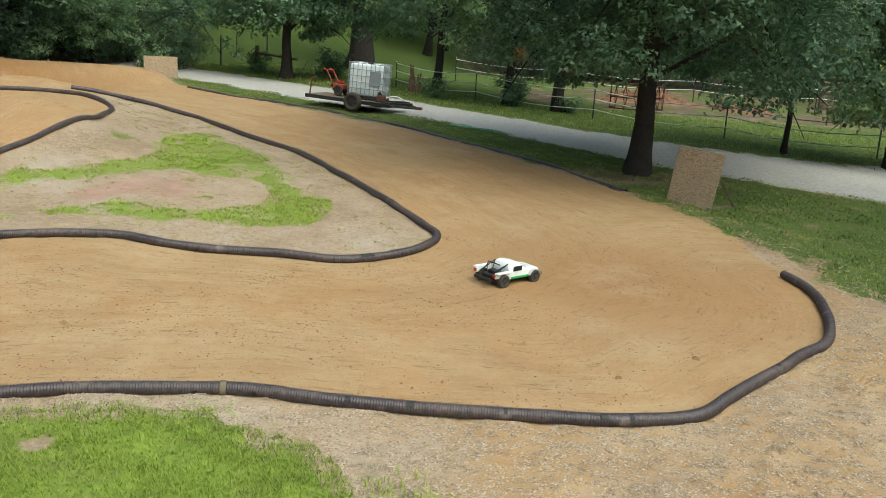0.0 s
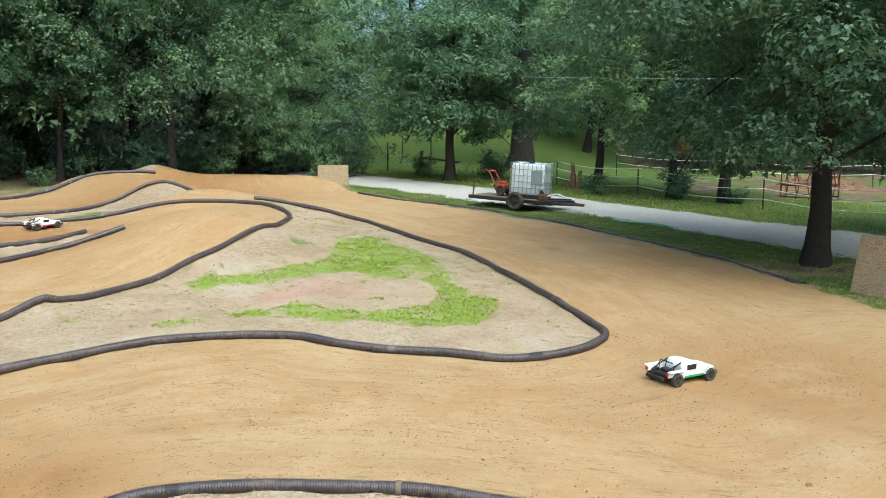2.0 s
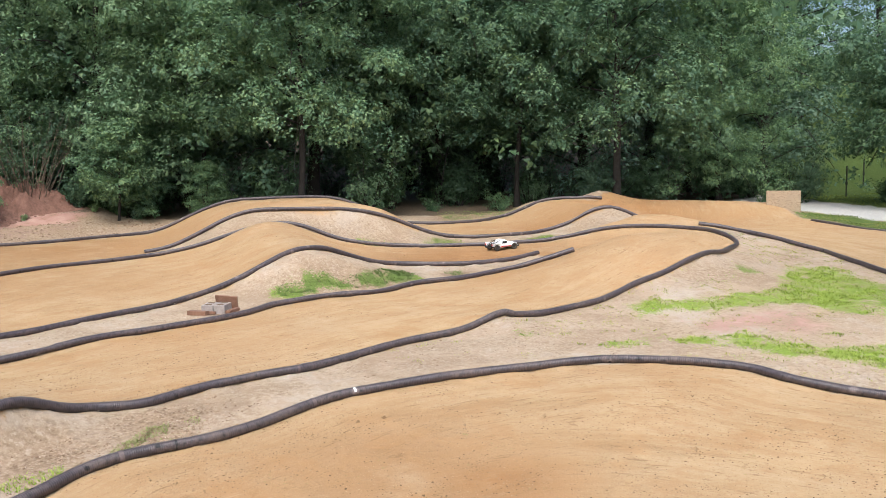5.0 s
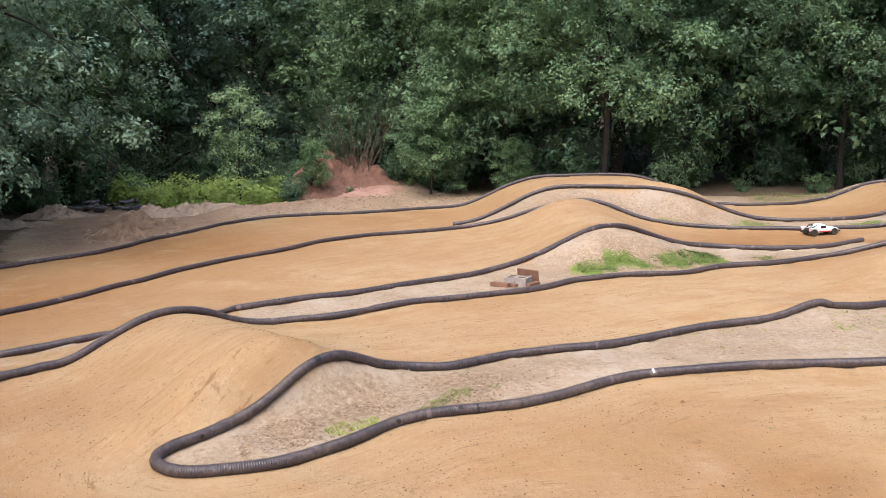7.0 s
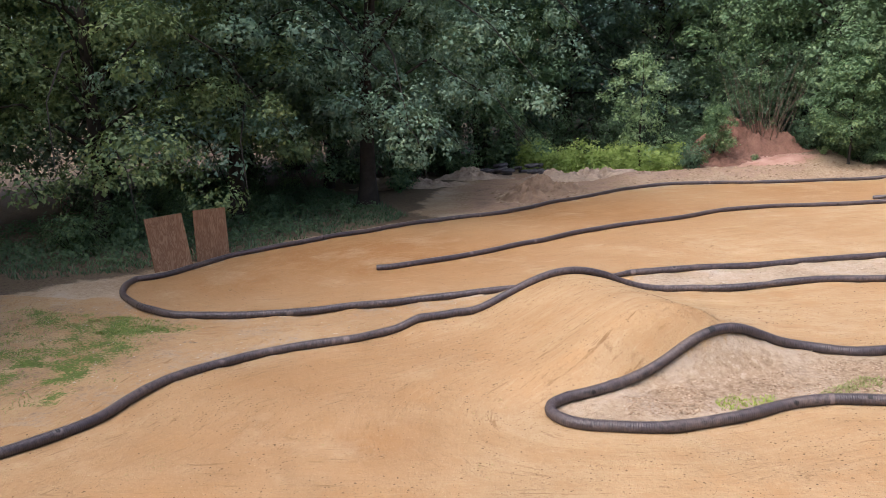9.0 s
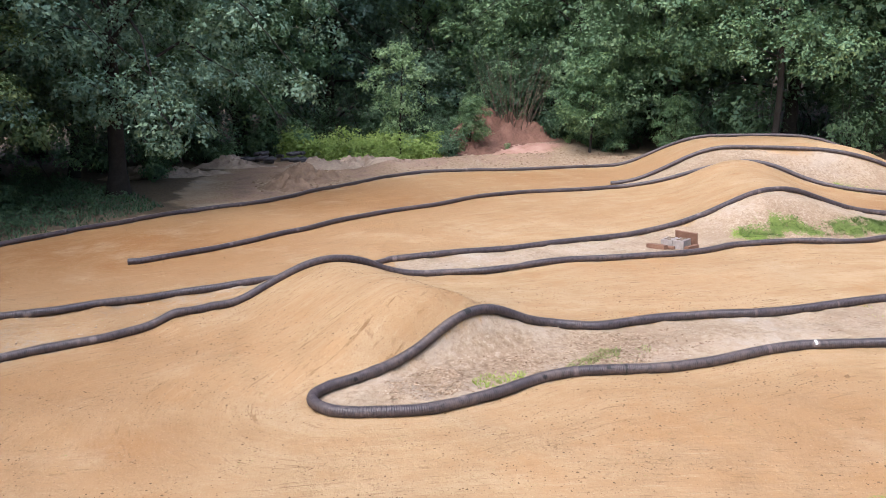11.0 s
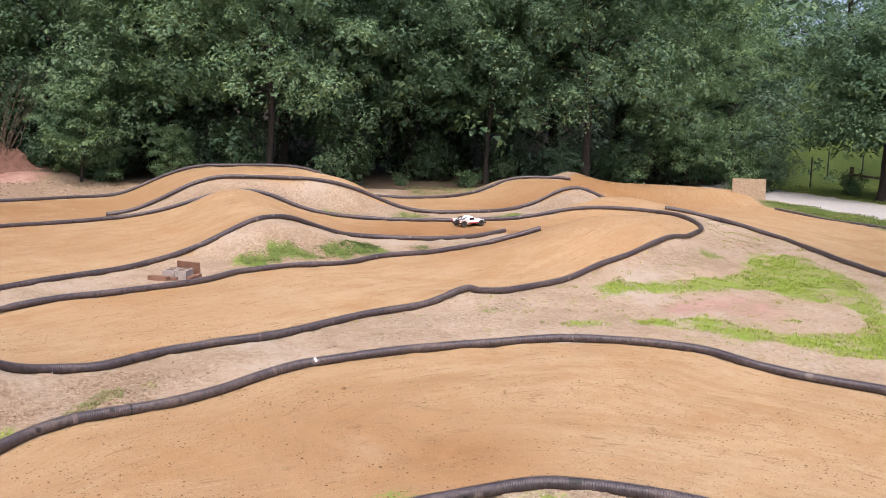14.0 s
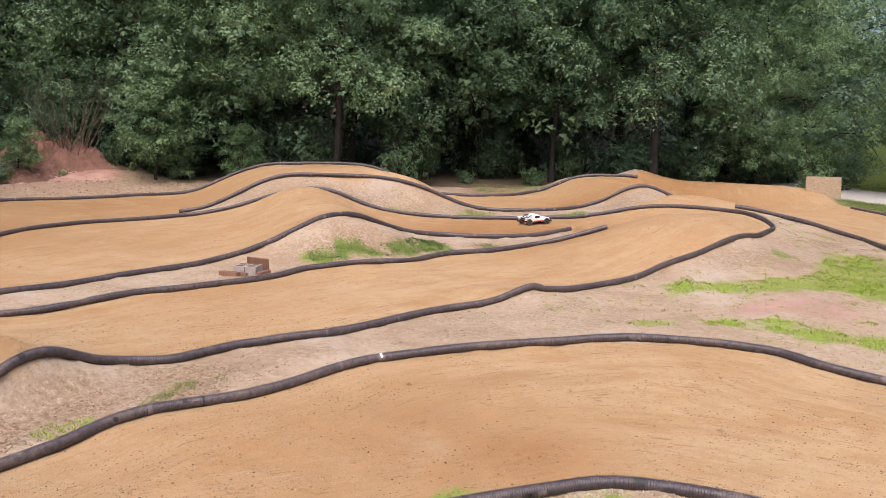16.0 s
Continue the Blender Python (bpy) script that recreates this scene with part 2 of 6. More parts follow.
def pipe_material():
    m, n, l, b = material("black_corrugated_plastic", .5, 0, .4)
    co = n.new("ShaderNodeTexCoord").outputs["Object"]
    big = noise_tex(n, l, 1.3, 4, .7, co)
    fine = noise_tex(n, l, 22, 4, .7, co)
    col = ramp(n, l, fine, [(.3, (.028, .022, .025)), (.7, (.080, .062, .065))])
    dust = maths(n, l, 'MULTIPLY', ramp(n, l, big, [(.42, (0, 0, 0)), (.70, (.65, .65, .65))]), ramp(n, l, fine, [(.35, (.1, .1, .1)), (.65, (1, 1, 1))]))
    col = mix(n, l, dust, col, (.165, .12, .097))
    # gouges and pale scrapes scattered along the pipe
    cell = n.new("ShaderNodeTexVoronoi")
    cell.inputs["Scale"].default_value = 5.5
    l.new(co, cell.inputs["Vector"])
    pick = n.new("ShaderNodeSeparateColor")
    l.new(cell.outputs["Color"], pick.inputs[0])
    near_c = ramp(n, l, cell.outputs["Distance"], [(.10, (1, 1, 1)), (.18, (0, 0, 0))])
    wide_c = ramp(n, l, cell.outputs["Distance"], [(.16, (1, 1, 1)), (.32, (0, 0, 0))])
    col = mix(n, l, maths(n, l, 'MULTIPLY', maths(n, l, 'MULTIPLY', wide_c, fine), maths(n, l, 'GREATER_THAN', pick.outputs[0], .8)), col, (.24, .19, .175))
    col = mix(n, l, maths(n, l, 'MULTIPLY', near_c, maths(n, l, 'GREATER_THAN', pick.outputs[1], .72)), col, (.012, .01, .01))
    l.new(col, b.inputs["Base Color"])
    l.new(maths(n, l, 'ADD', maths(n, l, 'MULTIPLY', dust, .45), .36, True), b.inputs["Roughness"])
    return m


M_PIPE = pipe_material()
M_TAPE = simple("white_tape", (.6, .6, .58), (.8, .8, .78), 20.00, 0.60)


# ---- mesh helpers ----
def mesh_np(name, verts, faces, mat, smooth_shade=False):
    """Mesh from arrays; faces: (k, 3) or (k, 4)."""
    verts, faces = np.asarray(verts, np.float32), np.asarray(faces, np.int32)
    me = bpy.data.meshes.new(name)
    me.vertices.add(len(verts))
    me.vertices.foreach_set("co", verts.ravel())
    k = faces.shape[1]
    me.loops.add(faces.size)
    me.loops.foreach_set("vertex_index", faces.ravel())
    me.polygons.add(len(faces))
    me.polygons.foreach_set("loop_start", np.arange(0, faces.size, k, dtype=np.int32))
    me.polygons.foreach_set("use_smooth", np.full(len(faces), smooth_shade))
    me.materials.append(mat)
    me.update(calc_edges=True)
    me.validate()
    return me


def part(name, bm, mat, parent, label="", smooth_shade=False):
    """Links a bmesh as one mesh object under a thing or a part."""
    me = bpy.data.meshes.new(name)
    bmesh.ops.recalc_face_normals(bm, faces=bm.faces)
    for f in bm.faces:
        f.smooth = smooth_shade
    bm.to_mesh(me)
    bm.free()
    me.materials.append(mat)
    ob = new(name, me)
    ob.parent = parent
    if label:
        tagged(ob, label)
    return ob


def mesh_part(name, me, parent, label=""):
    ob = new(name, me)
    ob.parent = parent
    if label:
        tagged(ob, label)
    return ob


def thing(name, m, label, category, group="", kind=""):
    ob = new(name)
    ob.matrix_world = m
    return tagged(ob, label, category, group, kind)


def box(bm, x0, y0, z0, x1, y1, z1, m=None, bevel=0.0):
    r = bmesh.ops.create_cube(bm, size=1)
    vs = r["verts"]
    t = Matrix.Translation(((x0 + x1) / 2, (y0 + y1) / 2, (z0 + z1) / 2)) @ Matrix.Diagonal((x1 - x0, y1 - y0, z1 - z0, 1))
    bmesh.ops.transform(bm, matrix=(m @ t) if m else t, verts=vs)
    if bevel:
        es = {e for v in vs for e in v.link_edges}
        bmesh.ops.bevel(bm, geom=list(es), offset=bevel, segments=2, affect='EDGES', profile=.5)
    return bm


def rod(bm, a, b, ra, rb=None, sides=8, caps=True):
    """A round bar from a to b."""
    a, b = Vector(a), Vector(b)
    r = bmesh.ops.create_cone(bm, cap_ends=caps, segments=sides, radius1=ra, radius2=ra if rb is None else rb, depth=(b - a).length)
    q = (b - a).to_track_quat('Z', 'Y').to_matrix().to_4x4()
    bmesh.ops.transform(bm, matrix=Matrix.Translation((a + b) / 2) @ q, verts=r["verts"])
    return bm


def tube_arrays(path, radii, sides):
    """Vertices and quads of a tube along a path (k, 3)."""
    path, radii = np.asarray(path, float), np.asarray(radii, float)
    k = len(path)
    t = np.gradient(path, axis=0)
    t /= np.linalg.norm(t, axis=1)[:, None] + 1e-9
    ref = np.where(np.abs(t[:, 2:3]) > .9, np.array([[1.0, 0, 0]]), np.array([[0, 0, 1.0]]))
    s = np.cross(t, ref)
    s /= np.linalg.norm(s, axis=1)[:, None] + 1e-9
    u = np.cross(s, t)
    a = np.linspace(0, 2 * np.pi, sides, endpoint=False)
    v = path[:, None] + radii[:, None, None] * (np.cos(a)[None, :, None] * s[:, None] + np.sin(a)[None, :, None] * u[:, None])
    i = np.arange(k - 1)[:, None] * sides
    j = np.arange(sides)[None]
    j2 = (j + 1) % sides
    f = np.stack([i + j, i + j2, i + sides + j2, i + sides + j], -1).reshape(-1, 4)
    return v.reshape(-1, 3), f


def curve_through(points, step):
    """Points at even steps on a smooth curve through the given plan points."""
    p = np.array(points, float)
    p = np.vstack([2 * p[0] - p[1], p, 2 * p[-1] - p[-2]])
    out = []
    for i in range(1, len(p) - 2):
        a, b, c, d = p[i - 1:i + 3]
        n = max(4, int(np.linalg.norm(c - b) / .05))
        kb, kc = (c - a), (d - b)
        lim = np.linalg.norm(c - b)
        kb = kb / (np.linalg.norm(kb) + 1e-9) * min(np.linalg.norm(kb) * .5, lim)
        kc = kc / (np.linalg.norm(kc) + 1e-9) * min(np.linalg.norm(kc) * .5, lim)
        s = np.linspace(0, 1, n, endpoint=False)[:, None]
        out.append((2 * s**3 - 3 * s**2 + 1) * b + (s**3 - 2 * s**2 + s) * kb + (3 * s**2 - 2 * s**3) * c + (s**3 - s**2) * kc)
    q = np.vstack(out + [p[-2:-1]])
    g = np.r_[0, np.cumsum(np.linalg.norm(np.diff(q, axis=0), axis=1))]
    u = np.arange(0, g[-1], step)
    return np.stack([np.interp(u, g, q[:, k]) for k in range(q.shape[1])], 1)


def plan(text):
    return [tuple(float(v) for v in w.split(",")) for w in text.split()]


def inside(x, y, poly):
    """True where the points lie in the polygon."""
    r = np.zeros(np.shape(x), bool)
    for (ax, ay), (bx, by) in zip(poly, poly[1:] + poly[:1]):
        if ay != by:
            r ^= ((ay > y) != (by > y)) & (x < (bx - ax) * (y - ay) / (by - ay) + ax)
    return r


def value_noise(x, y, seed):
    """Smooth noise from 0 to 1 at x, y."""
    xi, yi = np.floor(x).astype(int), np.floor(y).astype(int)
    fx, fy = x - xi, y - yi
    fx, fy = fx * fx * (3 - 2 * fx), fy * fy * (3 - 2 * fy)

    def h(i, j):
        k = (i * 374761393 + j * 668265263 + seed * 974711) & 0x7fffffff
        k = ((k ^ (k >> 13)) * 1274126177) & 0x7fffffff
        return ((k ^ (k >> 16)) & 0xffff) / 65535
    return (h(xi, yi) * (1 - fx) + h(xi + 1, yi) * fx) * (1 - fy) + (h(xi, yi + 1) * (1 - fx) + h(xi + 1, yi + 1) * fx) * fy


# ---- ground ----
# ridges: ax, ay, height, bx, by, height, half width across, exponent, half width past the ends
RIDGES = [
    (-8.39, 3.21, 0.718, -11.59, 3.06, 0.417, 1.09, 2, 0.25),
    (-10.76, 1.06, 0.125, -10.94, 1.37, 0.082, 0.37, 2, 0.26),
    (-12.38, 11.70, 0.633, -16.78, 14.47, 0.686, 1.37, 2, 0.51),
    (-17.50, 16.44, 1.042, -22.19, 19.36, 0.871, 2.92, 4, 1.10),
    (-12.21, 22.99, 0.688, -15.88, 25.71, 0.581, 1.06, 2, 1.20),
    (-14.28, 27.03, 0.563, -9.90, 29.70, 0.441, 1.19, 2, 0.86),
    (-7.98, 16.99, 0.780, -8.03, 20.98, 0.360, 1.74, 2, 2.57),
    (-7.46, 11.05, 0.095, -7.53, 11.04, 0.134, 0.47, 2, 0.81),
    (-10.14, 21.14, 0.626, -10.65, 21.54, 0.294, 1.87, 2, 1.26),
    (-15.60, 26.10, 0.017, -14.61, 26.49, 0.342, 1.27, 2, 1.16),
    (-26.01, 14.56, 0.312, -26.25, 9.32, 0.345, 0.83, 2, 1.04),
    (-30.30, 13.20, .500, -29.30, 16.60, .600, 1.70, 2, 1.50),
]


def smooth(a, b, v):
    s = np.clip((v - a) / (b - a), 0, 1)
    return s * s * (3 - 2 * s)


def height(x, y):
    """Height of the ground at x, y (arrays)."""
    x, y = np.asarray(x, float), np.asarray(y, float)
    r = np.hypot(x, y)
    far = np.minimum(r, 60) / np.maximum(r, 1e-6)
    z = (-.016 * x + .036 * y) * far + .0003 * np.clip(y - 36, 0, 60) ** 2
    z = z + .22 * np.clip(r - 46, 0, 45) * smooth(-8, -22, x - .2 * y)
    for ax, ay, ha, bx, by, hb, w, p, e in RIDGES:
        dx, dy = bx - ax, by - ay
        n = math.hypot(dx, dy)
        s = ((x - ax) * dx + (y - ay) * dy) / n
        d = np.abs((x - ax) * dy - (y - ay) * dx) / n
        over = np.maximum(np.maximum(-s, s - n), 0)
        z = z + (ha + (hb - ha) * np.clip(s / n, 0, 1)) * np.exp(-(d / w) ** p - (over / e) ** 2)
    return z


def ground_z(x, y):
    return float(height(x, y))


# pipes that edge the lanes, in plan
PIPE_NEAR = plan("-5.86,-2.79 -5.25,0.47 -4.45,3.41 -3.72,5.04 -3.29,5.81 -2.85,6.08 -2.17,6.29 -1.41,6.39 -0.50,6.34 1.19,6.29 1.63,6.36 2.23,6.57 2.61,6.95 3.47,7.90 3.96,8.40 4.29,9.07 4.50,9.80 4.57,10.38 4.49,10.90")
PIPE_ISLAND = plan("-0.00,12.20 0.12,11.72 0.10,11.28 -0.21,10.69 -0.96,10.10 -1.77,10.24 -2.95,10.22 -3.71,10.43 -4.58,10.21 -5.48,9.48 -6.27,8.22 -6.80,6.99 -6.88,6.43 -6.90,5.23 -7.15,4.20 -6.98,3.30 -6.86,2.69 -6.93,2.29 -7.13,1.97 -7.43,1.82 -7.65,1.87 -7.80,2.08")
PIPE_LANE = plan("-7.80,2.08 -7.87,2.36 -8.06,3.03 -8.24,3.67 -8.42,4.31 -8.52,4.87 -8.38,5.41 -8.37,6.39 -8.08,7.49 -7.96,9.22 -7.66,10.69 -7.24,12.02 -7.02,13.10 -6.93,14.32 -6.75,15.15 -6.69,15.96 -6.65,16.64 -6.62,17.30 -6.72,18.27 -6.85,18.99 -7.05,19.40 -7.50,19.80 -8.27,20.28 -9.10,20.28 -10.16,20.02 -10.84,19.76 -11.48,19.41 -12.45,18.90")
PIPE_INNER = plan("-12.45,18.90 -12.95,18.32 -13.67,17.80 -14.47,17.30 -15.90,15.90 -17.40,14.35 -18.30,13.40 -18.87,12.60 -19.10,11.60 -19.25,10.8 -19.30,9.81 -19.02,8.66 -18.45,7.47 -18.15,6.49 -17.45,5.03 -16.43,3.61 -15.25,1.72 -14.88,0.91 -14.90,0.68")
PIPE_RIGHT = plan("-8.62,21.18 -8.12,21.42 -7.26,21.49 -6.38,21.28 -5.60,20.96 -4.67,19.89 -3.85,18.99 -3.09,18.08 -2.49,17.21 -1.92,16.17 -1.15,14.68 -0.51,13.28 -0.00,12.20")
PIPE_HILL = plan("-19.71,12.89 -18.50,14.50 -17.20,16.20 -16.00,17.80 -14.90,19.22 -14.08,19.85 -13.55,20.65 -13.25,21.50 -12.40,22.40 -11.60,23.05 -10.90,23.59")
PIPE_BACK = plan("-13.95,26.15 -15.27,25.28 -16.65,24.40 -16.93,23.12 -17.38,22.28 -18.05,21.68 -19.60,20.10 -21.60,18.05 -23.00,16.62 -23.70,15.12 -24.00,13.30 -24.60,10.85 -24.68,8.90 -23.09,6.71 -21.45,4.75 -20.68,3.66 -20.37,2.42 -19.91,1.58 -19.21,0.71 -18.64,-0.18 -17.61,-1.26 -17.05,-1.95 -16.16,-2.53 -15.58,-2.90 -15.36,-3.34")
PIPE_BEND = plan("-15.36,-3.34 -14.80,-3.44 -14.12,-3.30 -13.51,-3.05 -12.90,-2.67 -12.33,-2.21 -12.15,-1.62 -12.08,-1.03 -12.02,-0.29 -12.25,0.55 -12.42,1.37 -12.46,2.20 -12.71,3.64 -13.19,4.62")
PIPE_STRIP = plan("-13.16,4.50 -13.14,5.56 -13.11,6.55 -13.11,7.59 -13.14,8.77 -13.24,9.60 -13.05,11.03 -12.92,12.54 -12.72,13.69 -12.56,14.34 -12.04,14.92 -11.43,15.70 -11.06,16.46 -10.95,17.46")
PIPE_MIDDLE = plan("-7.47,-3.09 -8.28,-2.39 -9.23,-1.96 -10.07,-1.09 -10.33,-0.47 -10.47,0.17 -10.71,0.68 -10.95,1.47 -11.20,2.25 -11.52,3.25 -11.78,4.15 -11.85,4.80 -11.68,5.50 -11.74,6.83 -11.47,8.53 -11.43,9.31 -11.57,9.99 -11.40,10.79 -10.90,11.81 -10.82,12.83 -10.44,13.88 -10.19,14.75 -9.75,15.35 -9.13,15.96")
TRACK_EDGE = plan("4.60,13.17 4.13,14.74 3.43,16.04 1.57,19.10 -0.47,21.87 -4.48,25.65 -8.03,28.52 -9.50,29.95 -14.30,27.6")
ROAD_NEAR = plan("-12.50,33.60 -9.18,31.60 -5.81,28.90 -0.63,25.00 0.51,24.05 2.03,22.65 4.77,19.75 6.13,18.60 8.80,16.90 16.77,12.70 40.00,-8.00")
ROAD_FAR = plan("43.00,-4.00 19.73,17.40 11.00,22.00 7.44,22.90 5.74,23.80 3.80,25.20 1.56,27.30 -1.40,29.90 -6.80,33.90 -10.57,36.20 -13.28,38.04")
INFIELD = [PIPE_ISLAND + PIPE_LANE[:23] + PIPE_RIGHT[1:],
           PIPE_MIDDLE[10:] + PIPE_STRIP[::-1] + PIPE_BEND[-3:],
           PIPE_HILL + PIPE_LANE[-3:] + PIPE_INNER[1:8],
           PIPE_MIDDLE[1:9] + PIPE_BEND[11:1:-1] + [(-15.5, -6.5), (-9, -6.5)]]
OUTER = PIPE_NEAR + TRACK_EDGE + PIPE_BACK + PIPE_BEND[1:6] + [(-15.5, -6.5), (-8, -6.5)]
GRASS = {
    "island_a": plan("-5.43,17.96 -5.17,19.07 -4.67,19.09 -3.72,17.73 -3.09,16.64 -2.65,15.51 -2.29,14.35 -1.51,13.58 -1.40,12.93 -1.54,11.92 -2.03,11.51 -2.50,11.51 -3.12,11.46 -3.57,11.63 -3.98,11.47 -4.64,11.16 -5.09,11.41 -4.96,11.73 -4.56,11.93 -4.39,12.49 -4.04,12.44 -3.83,12.21 -3.21,12.06 -2.88,12.40 -2.50,12.80 -2.42,13.54 -2.78,14.36 -3.38,14.61 -3.65,14.33 -3.99,14.85 -4.41,14.90 -4.71,14.44 -4.96,14.18 -5.21,13.60 -5.56,13.34 -5.90,13.29 -5.99,12.38 -6.44,13.30 -6.31,13.89 -5.86,14.04 -5.50,14.74 -5.20,15.43 -5.03,16.22"),
    "strip": plan("-12.22,10.45 -12.30,10.80 -11.98,11.38 -12.02,11.55 -11.74,11.87 -11.55,12.35 -11.80,13.57 -11.48,13.66 -11.05,13.03 -11.22,12.27 -11.50,11.57 -11.86,10.94 -11.98,10.60"),
    "strip_b": plan("-11.41,14.33 -10.74,14.07 -10.47,14.33 -11.13,14.71"),
    "woods_edge": plan("-17.6,22.6 -16.2,24.3 -17.6,27.2 -20.4,25.4"),
    "hill_b": plan("-14.92,18.02 -14.22,17.90 -13.66,18.41 -14.39,19.07 -15.02,18.60"),
    "hill_c": plan("-12.91,19.90 -12.15,19.63 -11.64,19.73 -12.78,20.85"),
    "weeds_back": plan("-32.6,7.0 -30.2,8.4 -28.4,10.0 -28.3,11.6 -30.0,12.4 -34.0,10.8 -35.0,8.0"),
    "tuft_a": plan("-6.92,10.43 -6.68,10.46 -6.65,10.72 -6.93,10.75"),
    "tuft_b": plan("-5.66,10.49 -5.42,10.57 -5.19,10.91 -5.22,11.22 -5.61,11.17 -5.75,10.75"),
    "tuft_c": plan("-6.29,14.99 -6.04,15.08 -5.91,16.64 -5.65,16.36 -5.35,16.54 -5.92,17.33 -6.13,16.04"),
    "mound": plan("-7.36,4.33 -7.53,4.58 -7.77,5.02 -7.62,5.17 -7.41,4.99 -7.40,4.77 -7.25,4.47 -7.28,4.33"),
    "mound_b": plan("-7.43,3.34 -7.55,3.56 -7.50,3.78 -7.48,3.96 -7.27,3.85 -7.25,3.68 -7.22,3.40"),
    "lawn_near": plan("-4.00,4.86 -3.27,5.53 -2.78,5.92 -2.30,6.03 -2.09,6.10 -1.83,6.00 -1.43,6.14 -1.26,5.90 -0.92,5.80 -0.61,5.68 -0.40,5.45 -0.26,5.09 -0.20,4.19 -4.72,1.89"),
    "tuft_near": plan("-0.23,5.29 0.13,5.43 0.19,5.17 0.10,4.61 -0.20,4.89"),
    "mound_c": plan("-7.63,5.31 -7.70,5.50 -7.52,5.52 -7.46,5.30"),
    "island_b": plan("-3.40,12.92 -3.34,13.16 -3.12,13.12 -3.16,12.88"),
    "island_c": plan("-3.86,12.22 -3.78,12.44 -3.56,12.42 -3.60,12.20"),
    "island_d": plan("-4.10,10.80 -4.00,10.98 -3.40,11.10 -3.34,10.96"),
    "bend_b": plan("-12.98,-3.55 -12.66,-2.85 -11.73,-1.81 -11.53,-2.22 -11.75,-2.87 -11.65,-3.23"),
    "hill": plan("-15.55,16.38 -15.14,16.72 -14.94,17.17 -15.31,17.18 -15.69,16.67"),
    "bend": plan("-13.81,-4.69 -12.96,-3.47 -12.40,-2.82 -11.77,-1.82 -11.42,-2.01 -10.91,-2.37 -9.85,-2.56 -8.95,-3.04 -8.14,-5.42"),
    "lawn_right": plan("-8.9,29.6 -4.55,26.0 -0.4,22.2 1.7,19.4 3.55,16.3 4.11,14.3 4.51,13.3 4.84,12.49 5.19,11.9 5.0,10.6 5.11,10.22 5.5,10.2 16.77,5.99 16.77,12.90 8.80,17.10 6.13,18.80 4.77,19.95 2.03,22.85 0.51,24.25 -0.63,25.20 -5.81,29.10 -9.30,31.80"),
}
LOTS = plan("-11.36,36.30 -16.0,43.5 -48.00,110.00 150.00,110.00 150.00,-30.00 43.00,-4.20 19.73,17.20 11.00,21.80 7.44,22.70 5.74,23.60 3.80,25.00 1.56,27.10 -1.40,29.70 -6.80,33.70 -10.57,36.00")
WOODS = plan("-12.08,35.36 -15.6,28.8 -20.0,24.0 -23.8,20.2 -27.36,18.01 -30.29,13.53 -31.44,8.80 -30.23,5.79 -27.63,3.71 -23.75,2.30 -21.20,2.90 -20.20,1.20 -19.10,-0.40 -17.50,-2.10 -16.10,-3.20 -15.60,-4.40 -13.60,-6.66 -30.00,-60.00 -120.00,-60.00 -120.00,120.00 -40.00,110.00")
PADDOCK = plan("3.3,32.6 6.5,31.4 14,31.5 26,29 34,38 16,46 6.4,42.7 2.0,37.5")
RED_SOIL = plan("-27.6,13.9 -27.4,15.9 -30.6,18.6 -33.0,16.8 -30.3,12.4 -29.0,12.3")
PINK = plan("-5.51,12.52 -5.13,13.39 -4.59,14.22 -3.95,14.71 -3.50,13.76 -3.42,12.83 -4.06,12.63 -4.63,12.12 -5.07,11.91")
PALE_BACK = plan("-21.88,1.93 -23.01,3.20 -27.17,3.80 -30.63,5.10 -31.44,7.54 -29.99,13.03 -27.17,15.24 -25.32,15.60 -24.92,12.56 -25.15,9.38 -24.01,7.17 -22.43,5.59 -21.05,3.91")


SOIL = [(plan("-7.3,2.6 -7.8,2.6 -8.05,3.6 -8.3,4.8 -8.2,5.6 -7.7,5.9 -7.45,4.9 -7.35,3.6"), 1.0),
        (plan("-18.6,13.7 -16.2,16.9 -14.9,18.6 -14.6,17.9 -15.9,16.2 -17.9,13.9"), .85),
        (plan("-6.5,14.2 -6.45,17.6 -6.7,19.2 -5.4,19.8 -5.6,16.8 -6.1,14.4"), .55),
        (plan("-21.9,1.9 -23.0,3.2 -27.2,3.8 -30.6,5.1 -31.4,7.5 -28.0,9.0 -25.1,9.4 -24.0,7.2 -22.4,5.6 -21.0,3.9"), .95),
        (plan("-24.8,9.2 -24.4,13.4 -24.0,16.6 -25.4,18.6 -28.4,16.4 -29.6,12.4 -28.4,9.0"), .75),
        (plan("-13.4,21.5 -12.3,22.3 -11.2,23.1 -11.0,22.0 -12.2,20.9"), .6)]
WOODS_RIGHT = plan("1.5,47.0 9.0,45.4 18.0,46.2 30.0,41.5 45.0,33.0 150.0,10.0 150.0,110.0 0.0,110.0")


def soften(x, y, poly, width):
    """1 inside the polygon, falling to 0 over the width, by averaging shifted tests."""
    acc = 0
    for k in range(6):
        a = k * math.pi / 3
        acc = acc + inside(x + math.cos(a) * width, y + math.sin(a) * width, poly)
    return (acc + 2.0 * inside(x, y, poly)) / 8


